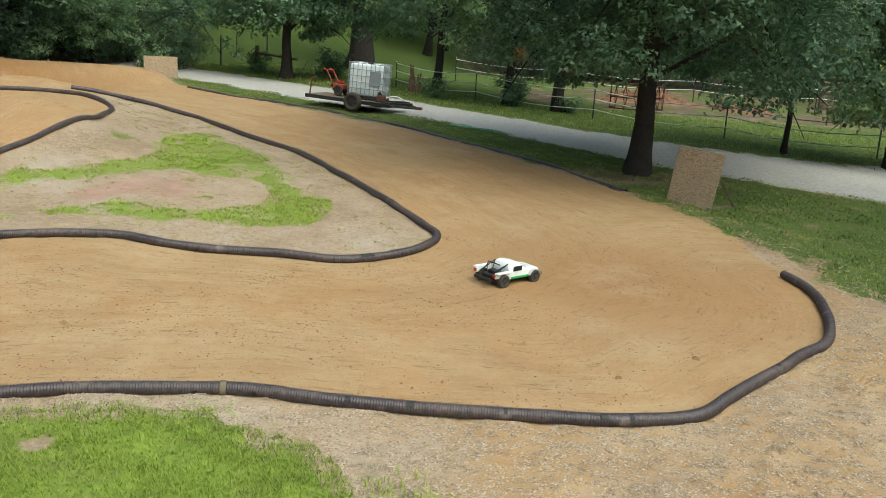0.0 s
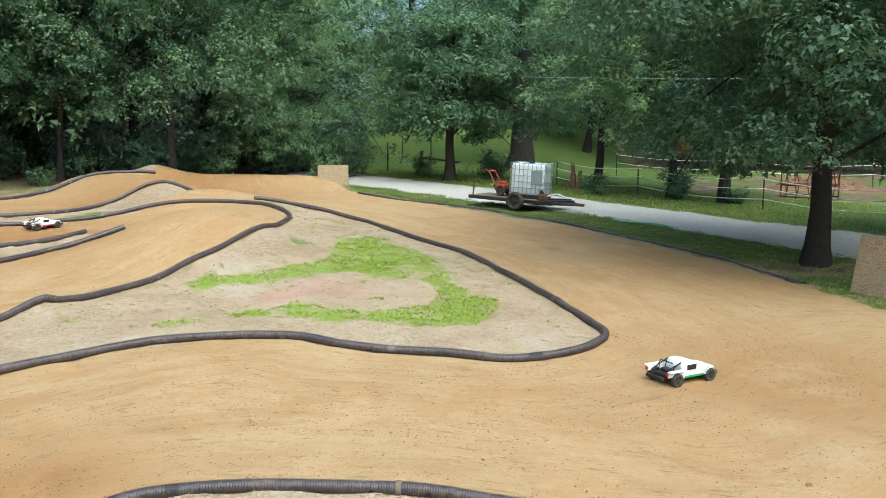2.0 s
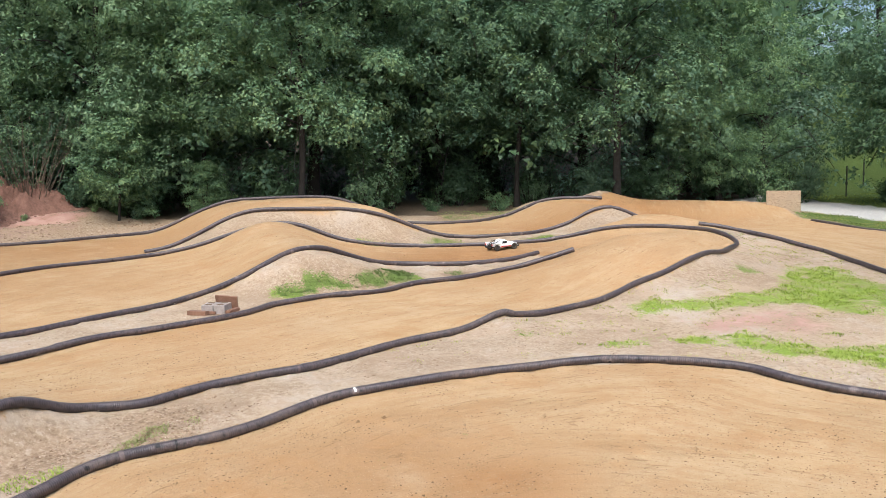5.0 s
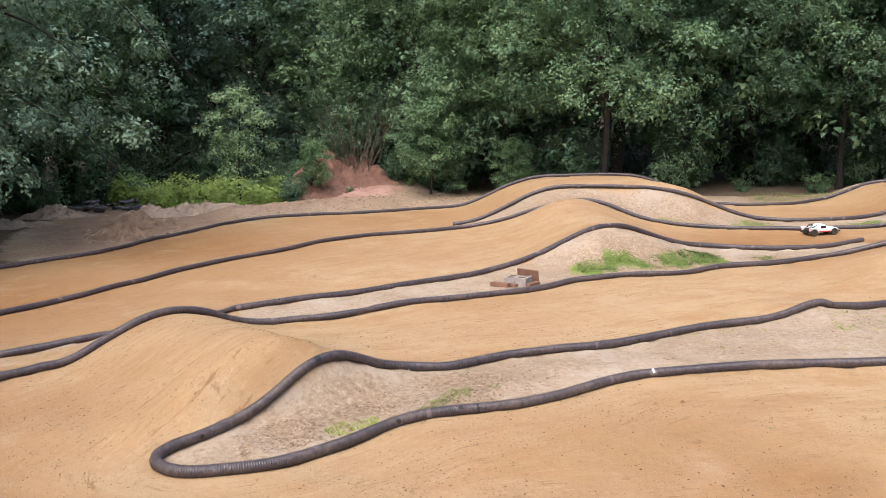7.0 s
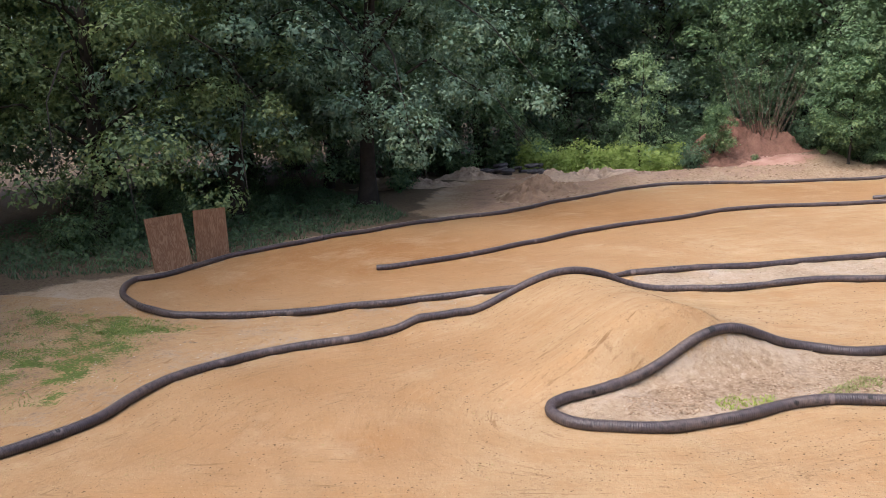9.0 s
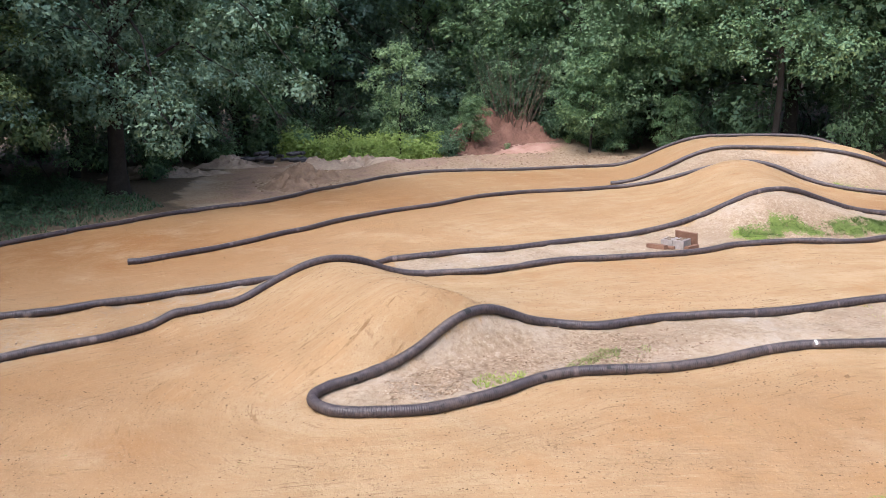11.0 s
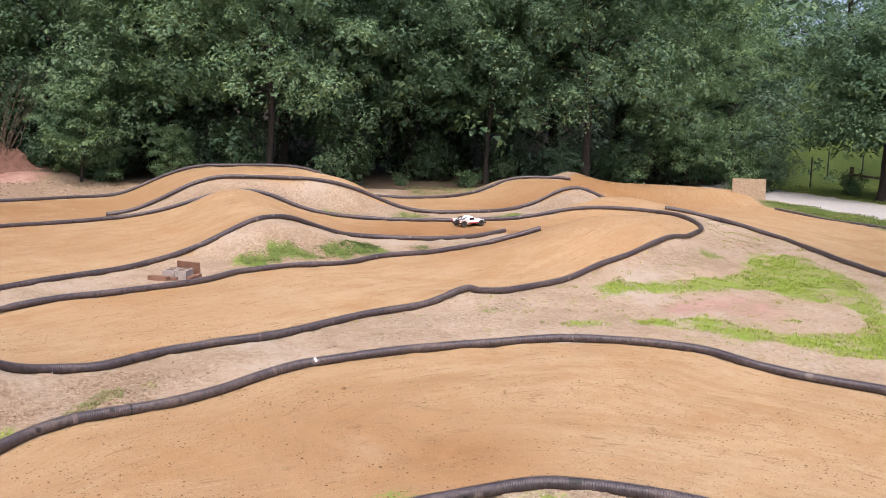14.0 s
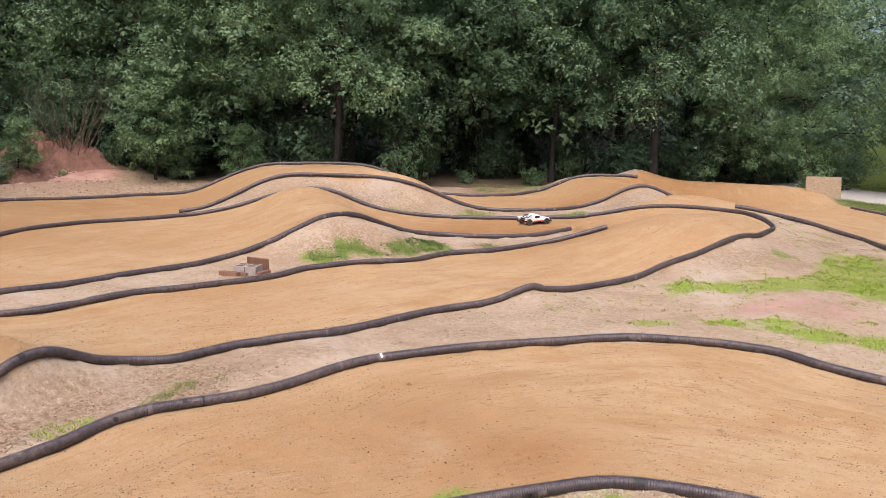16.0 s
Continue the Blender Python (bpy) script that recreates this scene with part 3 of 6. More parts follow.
def lane_distance(x, y):
    """Distance from the nearest edging pipe."""
    best = np.full(np.shape(x), 1e9)
    for pts in (PIPE_NEAR, PIPE_ISLAND, PIPE_LANE, PIPE_INNER, PIPE_RIGHT, PIPE_BACK, PIPE_BEND, PIPE_MIDDLE):
        for (ax, ay), (bx, by) in zip(pts, pts[1:]):
            dx, dy = bx - ax, by - ay
            t = np.clip(((x - ax) * dx + (y - ay) * dy) / (dx * dx + dy * dy), 0, 1)
            best = np.minimum(best, (x - ax - t * dx) ** 2 + (y - ay - t * dy) ** 2)
    return np.sqrt(best)


def build_ground():
    az = np.radians(np.r_[np.linspace(-122, 52, 400), np.arange(58, 238, 6)])
    r = [1.2]
    while r[-1] < 32:
        r.append(r[-1] * 1.016)
    while r[-1] < 70:
        r.append(r[-1] * 1.03)
    while r[-1] < 1500:
        r.append(r[-1] * 1.12)
    r = np.array(r)
    A, Rr = np.meshgrid(az, r)
    x, y = Rr * np.sin(A), Rr * np.cos(A)
    z = height(x, y)
    track = soften(x, y, OUTER, .06)
    inf = np.zeros_like(x)
    for p in INFIELD:
        inf = np.maximum(inf, soften(x, y, p, .06))
    track = track * (1 - inf)
    rough_ = 1 - track
    near = Rr < 70
    z = z + near * (rough_ * ((value_noise(x * 5, y * 5, 3) - .5) * .05 + (value_noise(x * 13, y * 13, 4) - .5) * .025)
                    + (value_noise(x * .9, y * .9, 5) - .5) * .05 + (value_noise(x * 3, y * 3, 8) - .5) * .012)
    n1 = value_noise(x * 1.3, y * 1.3, 11)
    n2 = value_noise(x * 4.1, y * 4.1, 12)
    grass = np.zeros_like(x)
    n3 = value_noise(x * 9.3, y * 9.3, 16)
    for name, p in GRASS.items():
        jx, jy = (value_noise(x * 2.2, y * 2.2, 14) - .5) * .45 + (n3 - .5) * .2, (value_noise(x * 2.2, y * 2.2, 15) - .5) * .45 + (n3 - .5) * .2
        grass = np.maximum(grass, soften(x + jx, y + jy, p, .22) * ((.75 + .4 * n2) if name == "lawn_near" else (.56 + .55 * n2) if name == "lawn_right" else (.02 + .85 * n2) if name == "bend" else (1.05 + .15 * n2) if name == "strip" else (.2 + .45 * n2) if name == "woods_edge" else (.38 + .7 * n2)))
    grass = grass * (.82 + .3 * n3)
    grass = grass * (1 - np.exp(-((x + 2.36) / .12) ** 4 - ((y - 5.41) / .1) ** 4))
    grass = np.maximum(grass, soften(x, y, LOTS, .4) * .9)
    grass = grass * (1 - soften(x, y, PADDOCK, .8) * (.25 + .5 * (n1 > .5)))
    woods = soften(x, y, WOODS, .6)
    woods = np.maximum(woods, (Rr > 130) * 1.0)
    woods = np.maximum(woods, soften(x, y, WOODS_RIGHT, .8))
    root = np.exp(-((x - 4.0) / 1.1) ** 2 - ((y - 17.9) / .8) ** 2)
    grass = grass * (1 - np.maximum(soften(x, y, WOODS_RIGHT, .8), .9 * root))
    woods = np.maximum(woods, .85 * root)
    back = soften(x, y, PALE_BACK, .6)
    gravel = np.clip((1 - track) * (.25 + .6 * n1), 0.00, 1.00)
    gravel = gravel * (1 - .8 * soften(x, y, INFIELD[3], .2))
    track = np.maximum(track, .62 * soften(x, y, INFIELD[3], .1))
    shoulder = (1 - smooth(13.5, 15.5, y)) * smooth(-3.0, -.8, x) * (1 - smooth(7.5, 10.0, x)) * (1 - soften(x, y, OUTER, .05))
    track = np.maximum(track, shoulder * np.clip(.22 + .6 * n1, 0, .75))
    road = soften(x, y, ROAD_NEAR + ROAD_FAR, .25)
    red = np.maximum(.72 * soften(x, y, RED_SOIL, .5), soften(x, y, PINK, .35) * .56)
    woods = np.maximum(woods, soften(x, y, PADDOCK, .8) * .62)
    red = np.maximum(red, back * .45)
    verts = np.stack([x, y, z], -1).reshape(-1, 3)
    verts = np.vstack([verts, [[0, 0, ground_z(0, 0)]]])
    k, c = len(r), len(az)
    i, j = np.meshgrid(np.arange(k - 1), np.arange(c), indexing="ij")
    j2 = (j + 1) % c
    f = np.stack([i * c + j, (i + 1) * c + j, (i + 1) * c + j2, i * c + j2], -1).reshape(-1, 4)[:, ::-1]
    jj = np.arange(c)
    f = np.vstack([f, np.stack([np.roll(jj, -2), (jj + 1) % c, jj, np.full(c, k * c)], -1)[::2]])
    me = mesh_np("ground", verts, f, M_GROUND, True)

    def layer(name, a, b, d):
        at = me.color_attributes.new(name, 'FLOAT_COLOR', 'POINT')
        v = np.ones((len(verts), 4), np.float32)
        for q, s in enumerate((a, b, d)):
            v[:-1, q] = np.clip(s, 0, 1).ravel()
            v[-1, q] = v[0, q]
        at.data.foreach_set("color", v.ravel())
    damp = np.zeros_like(x)
    for cx, cy, r_, w in ((-16.6, .6, 4.4, 1.0), (-15.0, -1.8, 2.4, .9), (-20.6, 6.0, 4.2, .9), (-22.5, 12.5, 3.4, .75), (-17.0, 5.0, 2.6, .55), (-9.6, .6, 1.7, .5), (-11.9, 16.4, 3.0, 1.0), (-13.5, 21.8, 2.5, .8), (-12.5, 26.0, 3.0, .9),
                          (2.0, 17.0, 2.4, .35), (-1.5, 21.5, 2.6, .3), (2.3, 10.2, 2.0, .7), (-9.0, -.4, 1.8, .6), (-5.0, 5.6, 1.6, .6), (-16.5, 9.5, 2.2, .4), (-7.4, -1.0, 2.2, .55), (-7.2, 0.2, 0.6, 0.80), (-7.5, 0.6, 0.5, 0.60), (-4.4, 5.4, 1.0, 0.60), (-4.1, 5.9, 0.9, 0.80), (-7.0, 0.3, 0.8, 0.60)):
        damp = np.maximum(damp, w * np.exp(-((x - cx) ** 2 + (y - cy) ** 2) / r_ ** 2))
    # dull: field, verge and bend grass darkened for tree shade; elsewhere grass and soil tone
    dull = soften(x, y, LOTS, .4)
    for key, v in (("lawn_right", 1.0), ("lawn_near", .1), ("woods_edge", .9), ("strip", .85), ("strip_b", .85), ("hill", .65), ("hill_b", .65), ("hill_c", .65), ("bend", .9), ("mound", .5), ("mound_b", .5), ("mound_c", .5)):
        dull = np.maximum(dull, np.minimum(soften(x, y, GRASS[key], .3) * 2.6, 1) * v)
    for p, v in SOIL:
        dull = np.maximum(dull, soften(x, y, p, .25) * v * np.clip(.45 + n1 * .9, 0, 1))
    layer("zone", track, grass, gravel)
    # the second channel of damp holds dull, painted tree shade included
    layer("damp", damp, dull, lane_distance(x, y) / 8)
    layer("cover", road, np.maximum(woods * (1 - back), back * .4), red)
    return tagged(new("ground", me), "tan clay track soil with gravel, grass and a gravel lane", "ground", kind="structure")


build_ground()


# ---- drain pipes edging the track ----
PIPE_R = .052


def pipe_z(x, y):
    return height(x, y) + (value_noise(x * .9, y * .9, 5) - .5) * .05


def drain_pipe(pts, label, end_open=True):
    """A corrugated pipe lying on the ground along plan points; ribbed where the camera passes near."""
    p = curve_through(pts, .007)
    d = np.hypot(p[:, 0], p[:, 1])
    keep = np.zeros(len(p), bool)
    keep[::32] = True
    fine_zone = (d < 13.5) & (np.degrees(np.arctan2(p[:, 0], p[:, 1])) > -112)
    keep |= fine_zone
    keep[-1] = True
    idx = np.where(keep)[0]
    q = p[idx]
    rad = np.where(fine_zone[idx], np.where(idx % 3 < 2, PIPE_R + .003, PIPE_R - .005), PIPE_R)
    dent = value_noise(q[:, 0] * 2.3, q[:, 1] * 2.3, 23)
    rad = rad * (1 - .28 * np.clip((dent - .82) / .18, 0, 1)) * (1 + .05 * (value_noise(q[:, 0] * 5, q[:, 1] * 5, 24) - .5))
    w = (value_noise(q[:, 0] * 1.7, q[:, 1] * 1.7, 21) - .5) * .05
    w2 = (value_noise(q[:, 0] * 1.7, q[:, 1] * 1.7, 22) - .5) * .05
    path = np.stack([q[:, 0] + w, q[:, 1] + w2, pipe_z(q[:, 0], q[:, 1]) + PIPE_R * .85], -1)
    v, f = tube_arrays(path, rad, 10)
    me = mesh_np("drain_pipe", v, f, M_PIPE, True)
    ob = tagged(new("drain_pipe", me), label, "drain pipe", "pipes edging the track")
    return ob, path


PIPES = {}
for key, pts, lab in (
        ("near", PIPE_NEAR, "black corrugated drain pipe curving round the outer bend"),
        ("island", PIPE_ISLAND, "black corrugated drain pipe edging the grassy island"),
        ("lane", PIPE_LANE, "black corrugated drain pipe climbing over the small mound"),
        ("inner", PIPE_INNER, "black corrugated drain pipe between two clay lanes"),
        ("right", PIPE_RIGHT, "dusty black corrugated pipe along the gravel slope of the island"),
        ("hill", PIPE_HILL, "black corrugated drain pipe over the gravel hill"),
        ("back", PIPE_BACK, "black corrugated drain pipe along the back of the track"),
        ("bend", PIPE_BEND, "black corrugated drain pipe round the wooded bend"),
        ("strip", PIPE_STRIP, "black corrugated drain pipe over a clay jump"),
        ("middle", PIPE_MIDDLE, "black corrugated drain pipe beside the sandy strip")):
    PIPES[key] = drain_pipe(pts, lab)


# ---- trees ----
def leaf_arrays(rng, centres, normals, per, size, scatter=.55):
    """Triangles of small pointed leaves, in loose sprays round each centre, facing along its normal."""
    c = np.asarray(centres, float)
    k = len(c)
    nrm = np.asarray(normals, float) + rng.normal(size=(k, 3)) * .2
    nrm /= np.linalg.norm(nrm, axis=1)[:, None] + 1e-9
    ref = rng.normal(size=(k, 3))
    a = np.cross(nrm, ref)
    a /= np.linalg.norm(a, axis=1)[:, None] + 1e-9
    b = np.cross(nrm, a)
    th = (np.arange(per)[None] + rng.random((k, per)) * 1.4) * 2 * np.pi / per
    d = np.cos(th)[..., None] * a[:, None] + np.sin(th)[..., None] * b[:, None]
    up = np.repeat(nrm, per, axis=0) + rng.normal(size=(k * per, 3)) * .16
    up /= np.linalg.norm(up, axis=1)[:, None]
    d = d.reshape(-1, 3) - up * rng.uniform(-.1, .4, (k * per, 1))
    d[:, 2] -= .1
    d /= np.linalg.norm(d, axis=1)[:, None]
    n = len(d)
    c = np.repeat(c, per, axis=0) + d * size * .25 + rng.normal(size=(n, 3)) * size * scatter
    s = np.cross(up, d)
    s /= np.linalg.norm(s, axis=1)[:, None] + 1e-9
    L = (size * (.6 + .75 * rng.random(n)))[:, None]
    w = rng.uniform(.3, .44, (n, 1))
    return np.stack([c + d * L * .1 - s * L * w, c + d * L - up * L * .15, c + d * L * .1 + s * L * w], 1).reshape(-1, 3)


def leaves(rng, centres, normals, per, size, mat, name):
    v = leaf_arrays(rng, centres, normals, per, size)
    return mesh_np(name, v, np.arange(len(v)).reshape(-1, 3), mat)


def pad_rosettes(rng, pads, radii, per, flat=.55):
    """Rosette places and facings over the upper shells of flattened leafy boughs."""
    m = len(pads)
    u = rng.normal(size=(m, per, 3))
    u[..., 2] = np.abs(u[..., 2]) * rng.choice([1, 1, 1, -.45], size=(m, per))
    u /= np.linalg.norm(u, axis=2)[..., None]
    shell = rng.uniform(.72, 1.08, (m, per, 1))
    c = pads[:, None] + u * shell * radii[:, None, None] * np.array([1, 1, flat])
    c[..., 2] -= .25 * radii[:, None] * (u[..., 0] ** 2 + u[..., 1] ** 2)
    nrm = u * np.array([.85, .85, 1.0]) + np.array([0, 0, .45])
    return c.reshape(-1, 3), nrm.reshape(-1, 3)


def tree(seed, h, radius, low, pads, per, size, leaf_mat, label, trunk_r, pad_r=.7, star=8, bark=None, lean=.03, category="tree", name="tree"):
    """A tapered trunk with limbs and a ragged crown of leafy boughs, standing at the origin."""
    rng = np.random.default_rng(seed)
    k = 14
    zz = np.linspace(-.15, h * .93, k)
    wob = np.cumsum(rng.normal(size=(k, 2)) * .04 * h / 12, axis=0)
    path = np.c_[wob[:, 0] + lean * zz, wob[:, 1], zz]
    flare = 1 + .7 * np.exp(-np.maximum(zz, 0) / (trunk_r * 1.6))
    v, f = tube_arrays(path, trunk_r * (1 - .88 * np.clip(zz / h, 0, 1) ** 1.1) * flare, 9)
    vs, fs, base = [v], [f], len(v)
    cent = []
    limbs = 18 + int(h * 1.6)
    length = []
    for q in range(limbs):
        u = (q + rng.random()) / limbs
        z0 = low + .45 + (h * .92 - low - .45) * u ** .95
        prof = .78 + .55 * u if u < .4 else math.cos((u - .4) / .6 * math.pi / 2) ** .65
        ln = radius * max(.2, prof) * (.72 + .42 * rng.random())
        a = q * 2.39996 + rng.random() * .9
        rise = (.05 + .5 * u) * ln
        droop = ln * (.30 if u < .35 else .1)
        tx, ty = np.interp(z0, zz, path[:, 0]), np.interp(z0, zz, path[:, 1])
        t = np.linspace(0, 1, 6)
        pth = np.c_[tx + np.cos(a) * ln * t, ty + np.sin(a) * ln * t, z0 - .2 + rise * t + droop * (np.sin(t * math.pi) * .8 - t ** 2)]
        pth[1:-1] += rng.normal(size=(4, 3)) * .025 * ln
        v, f = tube_arrays(pth, min(trunk_r, .25) * .27 * (1 - u * .6) * (1 - .85 * t), 5 if per > 26 else 3)
        vs.append(v)
        fs.append(f + base)
        base += len(v)
        m = max(3, int(round(pads * ln / (radius * .72) / limbs)))
        tb = .16 + .84 * rng.random(m) ** .75
        cb = np.stack([np.interp(tb, t, pth[:, w]) for w in range(3)], 1)
        side = rng.normal(size=m) * .34 * ln * (.35 + .65 * tb)
        cb += np.stack([-np.sin(a) * side, np.cos(a) * side, rng.normal(size=m) * .09 * ln], 1)
        cent.append(cb)
    cent = np.vstack(cent)
    cent = cent[cent[:, 2] > low + .1]
    rad = pad_r * rng.uniform(.6, 1.3, len(cent))
    trunk = mesh_np("trunk", np.vstack(vs), np.vstack(fs), bark or M_BARK, True)
    # the tops, far over the path, carry fewer and larger leaves
    high = cent[:, 2] > 8.6
    c, nrm = pad_rosettes(rng, cent[~high], rad[~high], per)
    v = leaf_arrays(rng, c, nrm, star, size)
    if high.any():
        c, nrm = pad_rosettes(rng, cent[high], rad[high], max(6, per // 3))
        v = np.vstack([v, leaf_arrays(rng, c, nrm, star, size * 1.75)])
    crown = mesh_np("crown", v, np.arange(len(v)).reshape(-1, 3), leaf_mat)
    ob = thing(name, Matrix.Identity(4), label, category)
    mesh_part("trunk", trunk, ob)
    mesh_part("crown", crown, ob)
    return ob


def stand(x, y, turn=0.0, scale=1.0, sink=0.0):
    return pose(x, y, ground_z(x, y) - sink, 0, 0, turn) @ Matrix.Scale(scale, 4)


def put(ob, x, y, turn=0.0, scale=1.0, sink=0.05):
    ob.matrix_world = stand(x, y, turn, scale, sink)
    return ob


rng_p = random.Random(5)
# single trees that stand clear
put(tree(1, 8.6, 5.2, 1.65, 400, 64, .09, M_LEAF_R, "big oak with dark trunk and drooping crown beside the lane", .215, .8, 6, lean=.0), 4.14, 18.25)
put(tree(2, 7.0, 3.2, 1.9, 150, 34, .1, M_LEAF_K, "slim young tree with thin dark trunk behind the fence", .075, .55, 6, lean=.0), 9.05, 23.5)
put(tree(3, 6.7, 3.5, 1.5, 230, 40, .12, M_LEAF_D, "spreading tree with low umbrella crown by the lane", .2, .7, 6), -6.04, 34.65)
put(tree(4, 13.0, 4.5, 3.6, 120, 26, .16, M_LEAF, "tall tree with thick dark trunk in the field", .5, .9), -4.03, 43.15)
put(tree(5, 9.0, 3.6, 1.7, 130, 30, .115, M_LEAF_L, "bright green tree by the wire fence", .16, .65), -0.20, 33.91)
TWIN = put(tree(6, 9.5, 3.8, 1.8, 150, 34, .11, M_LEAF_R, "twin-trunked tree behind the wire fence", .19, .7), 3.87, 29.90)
LEAFY = put(tree(7, 8.5, 3.0, 1.6, 110, 30, .11, M_LEAF_L, "leafy tree with low shrub growth at the fence", .15, .6), 2.26, 31.00)
put(tree(8, 7.5, 2.4, .5, 150, 34, .115, M_LEAF_Y, "light green tree hanging over the fence corner", .14, .55, 6), 11.15, 21.95)
put(tree(9, 12.0, 6.2, 1.4, 250, 50, .095, M_LEAF_B, "old oak with heavy dark trunk at the edge of the woods", .22, .8, 6), -24.22, 1.00)
put(tree(10, 12.5, 6.0, 1.7, 230, 46, .095, M_LEAF_B, "dark oak beside the boards at the wooded bend", .2, .8, 6), -23.01, -2.33)
put(tree(11, 11.0, 5.6, 1.1, 260, 50, .09, M_LEAF_Y, "leafy oak leaning over the wooded bend", .18, .75, 6), -20.77, -5.13)
put(tree(12, 4.5, 1.2, .6, 40, 9, .095, M_LEAF_S, "young sapling with pale green leaves before the dark woods", .05, .36, 6), -29.82, 10.69)


UNDER = put(tree(13, 4.2, 1.6, .25, 60, 26, .1, M_LEAF_D, "bushy young tree beside the red clay bank", .05, .45, 6), -27.2, 16.9, 0, .9)
copy_thing(UNDER, stand(-25.4, 19.1, 120, .6, .05))
copy_thing(UNDER, stand(-28.4, 18.8, 220, 1.0, .05))
copy_thing(UNDER, stand(-29.0, 13.0, 70, .55, .05))


def dead_spray(ob, dx, dy, z, seed):
    """A broken branch with a hanging cluster of dead leaves on a tree."""
    rng = np.random.default_rng(seed)
    t = np.linspace(0, 1, 6)[:, None]
    p = t * np.array([[dx, dy, 0]]) + np.array([[0, 0, z + .35]]) - t ** 2 * np.array([[0, 0, .3]])
    v, f = tube_arrays(p, .025 * (1.15 - t[:, 0]), 5)
    mesh_part("dead_branch", mesh_np("dead_branch", v, f, M_BARK, True), ob)
    c = np.array([[dx, dy, z]]) + rng.normal(size=(40, 3)) * np.array([[.055, .055, .08]])
    mesh_part("dead_leaf_cluster", leaves(rng, c, rng.normal(size=(40, 3)), 5, .13, M_LEAF_O, "dead_leaf_cluster"), ob, "cluster of orange dead leaves")


dead_spray(TWIN, .03, -2.4, 1.5, 71)
dead_spray(LEAFY, .14, -2.1, 1.75, 72)

# woods: a few kinds, set again and again
KINDS = [tree(20, 12.5, 4.7, 2.3, 330, 42, .105, M_LEAF, "leafy oak with drooping boughs behind the track", .115, .75, 6),
         tree(21, 13.5, 5.2, 2.2, 340, 42, .105, M_LEAF_D, "broad dark oak with dense crown at the edge of the woods", .15, .8, 6),
         tree(22, 12.5, 4.6, 1.6, 320, 40, .105, M_LEAF_L, "broad pale green tree at the edge of the woods", .16, .75, 6),
         tree(23, 13.0, 4.2, .8, 300, 40, .105, M_LEAF, "leafy tree with low boughs at the edge of the woods", .14, .75, 6),
         tree(24, 14.0, 4.4, 2.6, 300, 40, .105, M_LEAF_D, "tall dark tree with high crown in the woods", .105, .8, 6),
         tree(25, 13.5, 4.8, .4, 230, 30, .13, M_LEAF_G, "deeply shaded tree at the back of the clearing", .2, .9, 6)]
MIDDLE = [tree(26, 14.5, 4.4, .6, 85, 26, .16, M_LEAF_D, "tall dark tree deep in the woods", .22, 1.2, 6),
          tree(27, 14.0, 4.6, .2, 85, 22, .16, M_LEAF_B, "broad leafy tree deep in the woods", .22, 1.2, 6),
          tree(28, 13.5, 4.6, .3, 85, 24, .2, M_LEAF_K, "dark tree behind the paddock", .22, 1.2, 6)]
FAR = [tree(30, 15, 5.0, 1.6, 45, 14, .32, M_LEAF, "tall tree in the far woods", .25, 1.5, 6),
       tree(31, 14, 5.2, 1.4, 45, 14, .32, M_LEAF_B, "broad tree in the far woods", .25, 1.5, 6)]
EDGE = plan("-16.2,38.4 -12.9,33.8 -15.3,29.9 -18.9,28.6 -22.6,28.4 -22.9,25.9 -22.6,20.9 -27.4,20.6 -30.6,18.5 -36.2,18.4 -38.4,14.8 -38.6,10.6 -35.0,6.0 -32.4,2.6 -29.8,0.0 -27.9,-2.6 -26.2,-6.2 -23.2,-9.4")
EDGE_KIND = (3, 3, 1, 4, 1, 4, 0, 4, 2, 1, 5, 5, 3, 0, 3, 3, 4, 3)
EDGE_SIZE = (1.0, .74, 1.0, .95, 1.1, 1.0, 1.0, .95, 1.05, 1.1, 1.1, 1.05, 1.0, .95, 1.0, 1.0, 1.0, 1.0)
first = {}
spots = []
for (ax, ay), k, q in zip(EDGE, EDGE_KIND, EDGE_SIZE):
    spots.append((ax, ay, q, k, 0))
for (ax, ay) in EDGE:
    r = math.hypot(ax, ay)
    for row in (1, 2):
        q = 1 + (4.4 * row + rng_p.uniform(-1, 1)) / r
        t = rng_p.uniform(-2.2, 2.2)
        spots.append((ax * q + t * ay / r, ay * q - t * ax / r, rng_p.uniform(.95, 1.25), rng_p.choice((0, 1, 2)), row))
put(MIDDLE[2], 6.5, 49.0, 40, .8)
for x, y, s, k, row in spots:
    src = KINDS[k] if row < 1 else (MIDDLE[k % 2] if row < 2 else FAR[k % 2])
    if src.name not in first:
        first[src.name] = True
        put(src, x, y, rng_p.uniform(0, 360), s)
    else:
        copy_thing(src, stand(x, y, rng_p.uniform(0, 360), s, .05))
for k in range(3, 18):
    u = k / 17
    x = -30 + 95 * u + rng_p.uniform(-3, 3)
    y = 92 - 34 * u + 10 * math.sin(u * 9) * .4 + rng_p.uniform(-4, 6)
    copy_thing(FAR[k % 2], stand(x, y, rng_p.uniform(0, 360), rng_p.uniform(1.0, 1.35), .05))
for x, y in plan("8.65,50.78 16.13,51.84 24.82,52.10 35.99,55.36 20.23,59.48 45.00,54.00 13.34,57.78 31.98,61.27 4.14,53.86 -0.99,53.54 51.00,48.00 29.59,40.34 21.14,41.03"):
    copy_thing(MIDDLE[2 if x > 3 else int(x) % 2], stand(x, y, rng_p.uniform(0, 360), rng_p.uniform(.7, .95), .05))


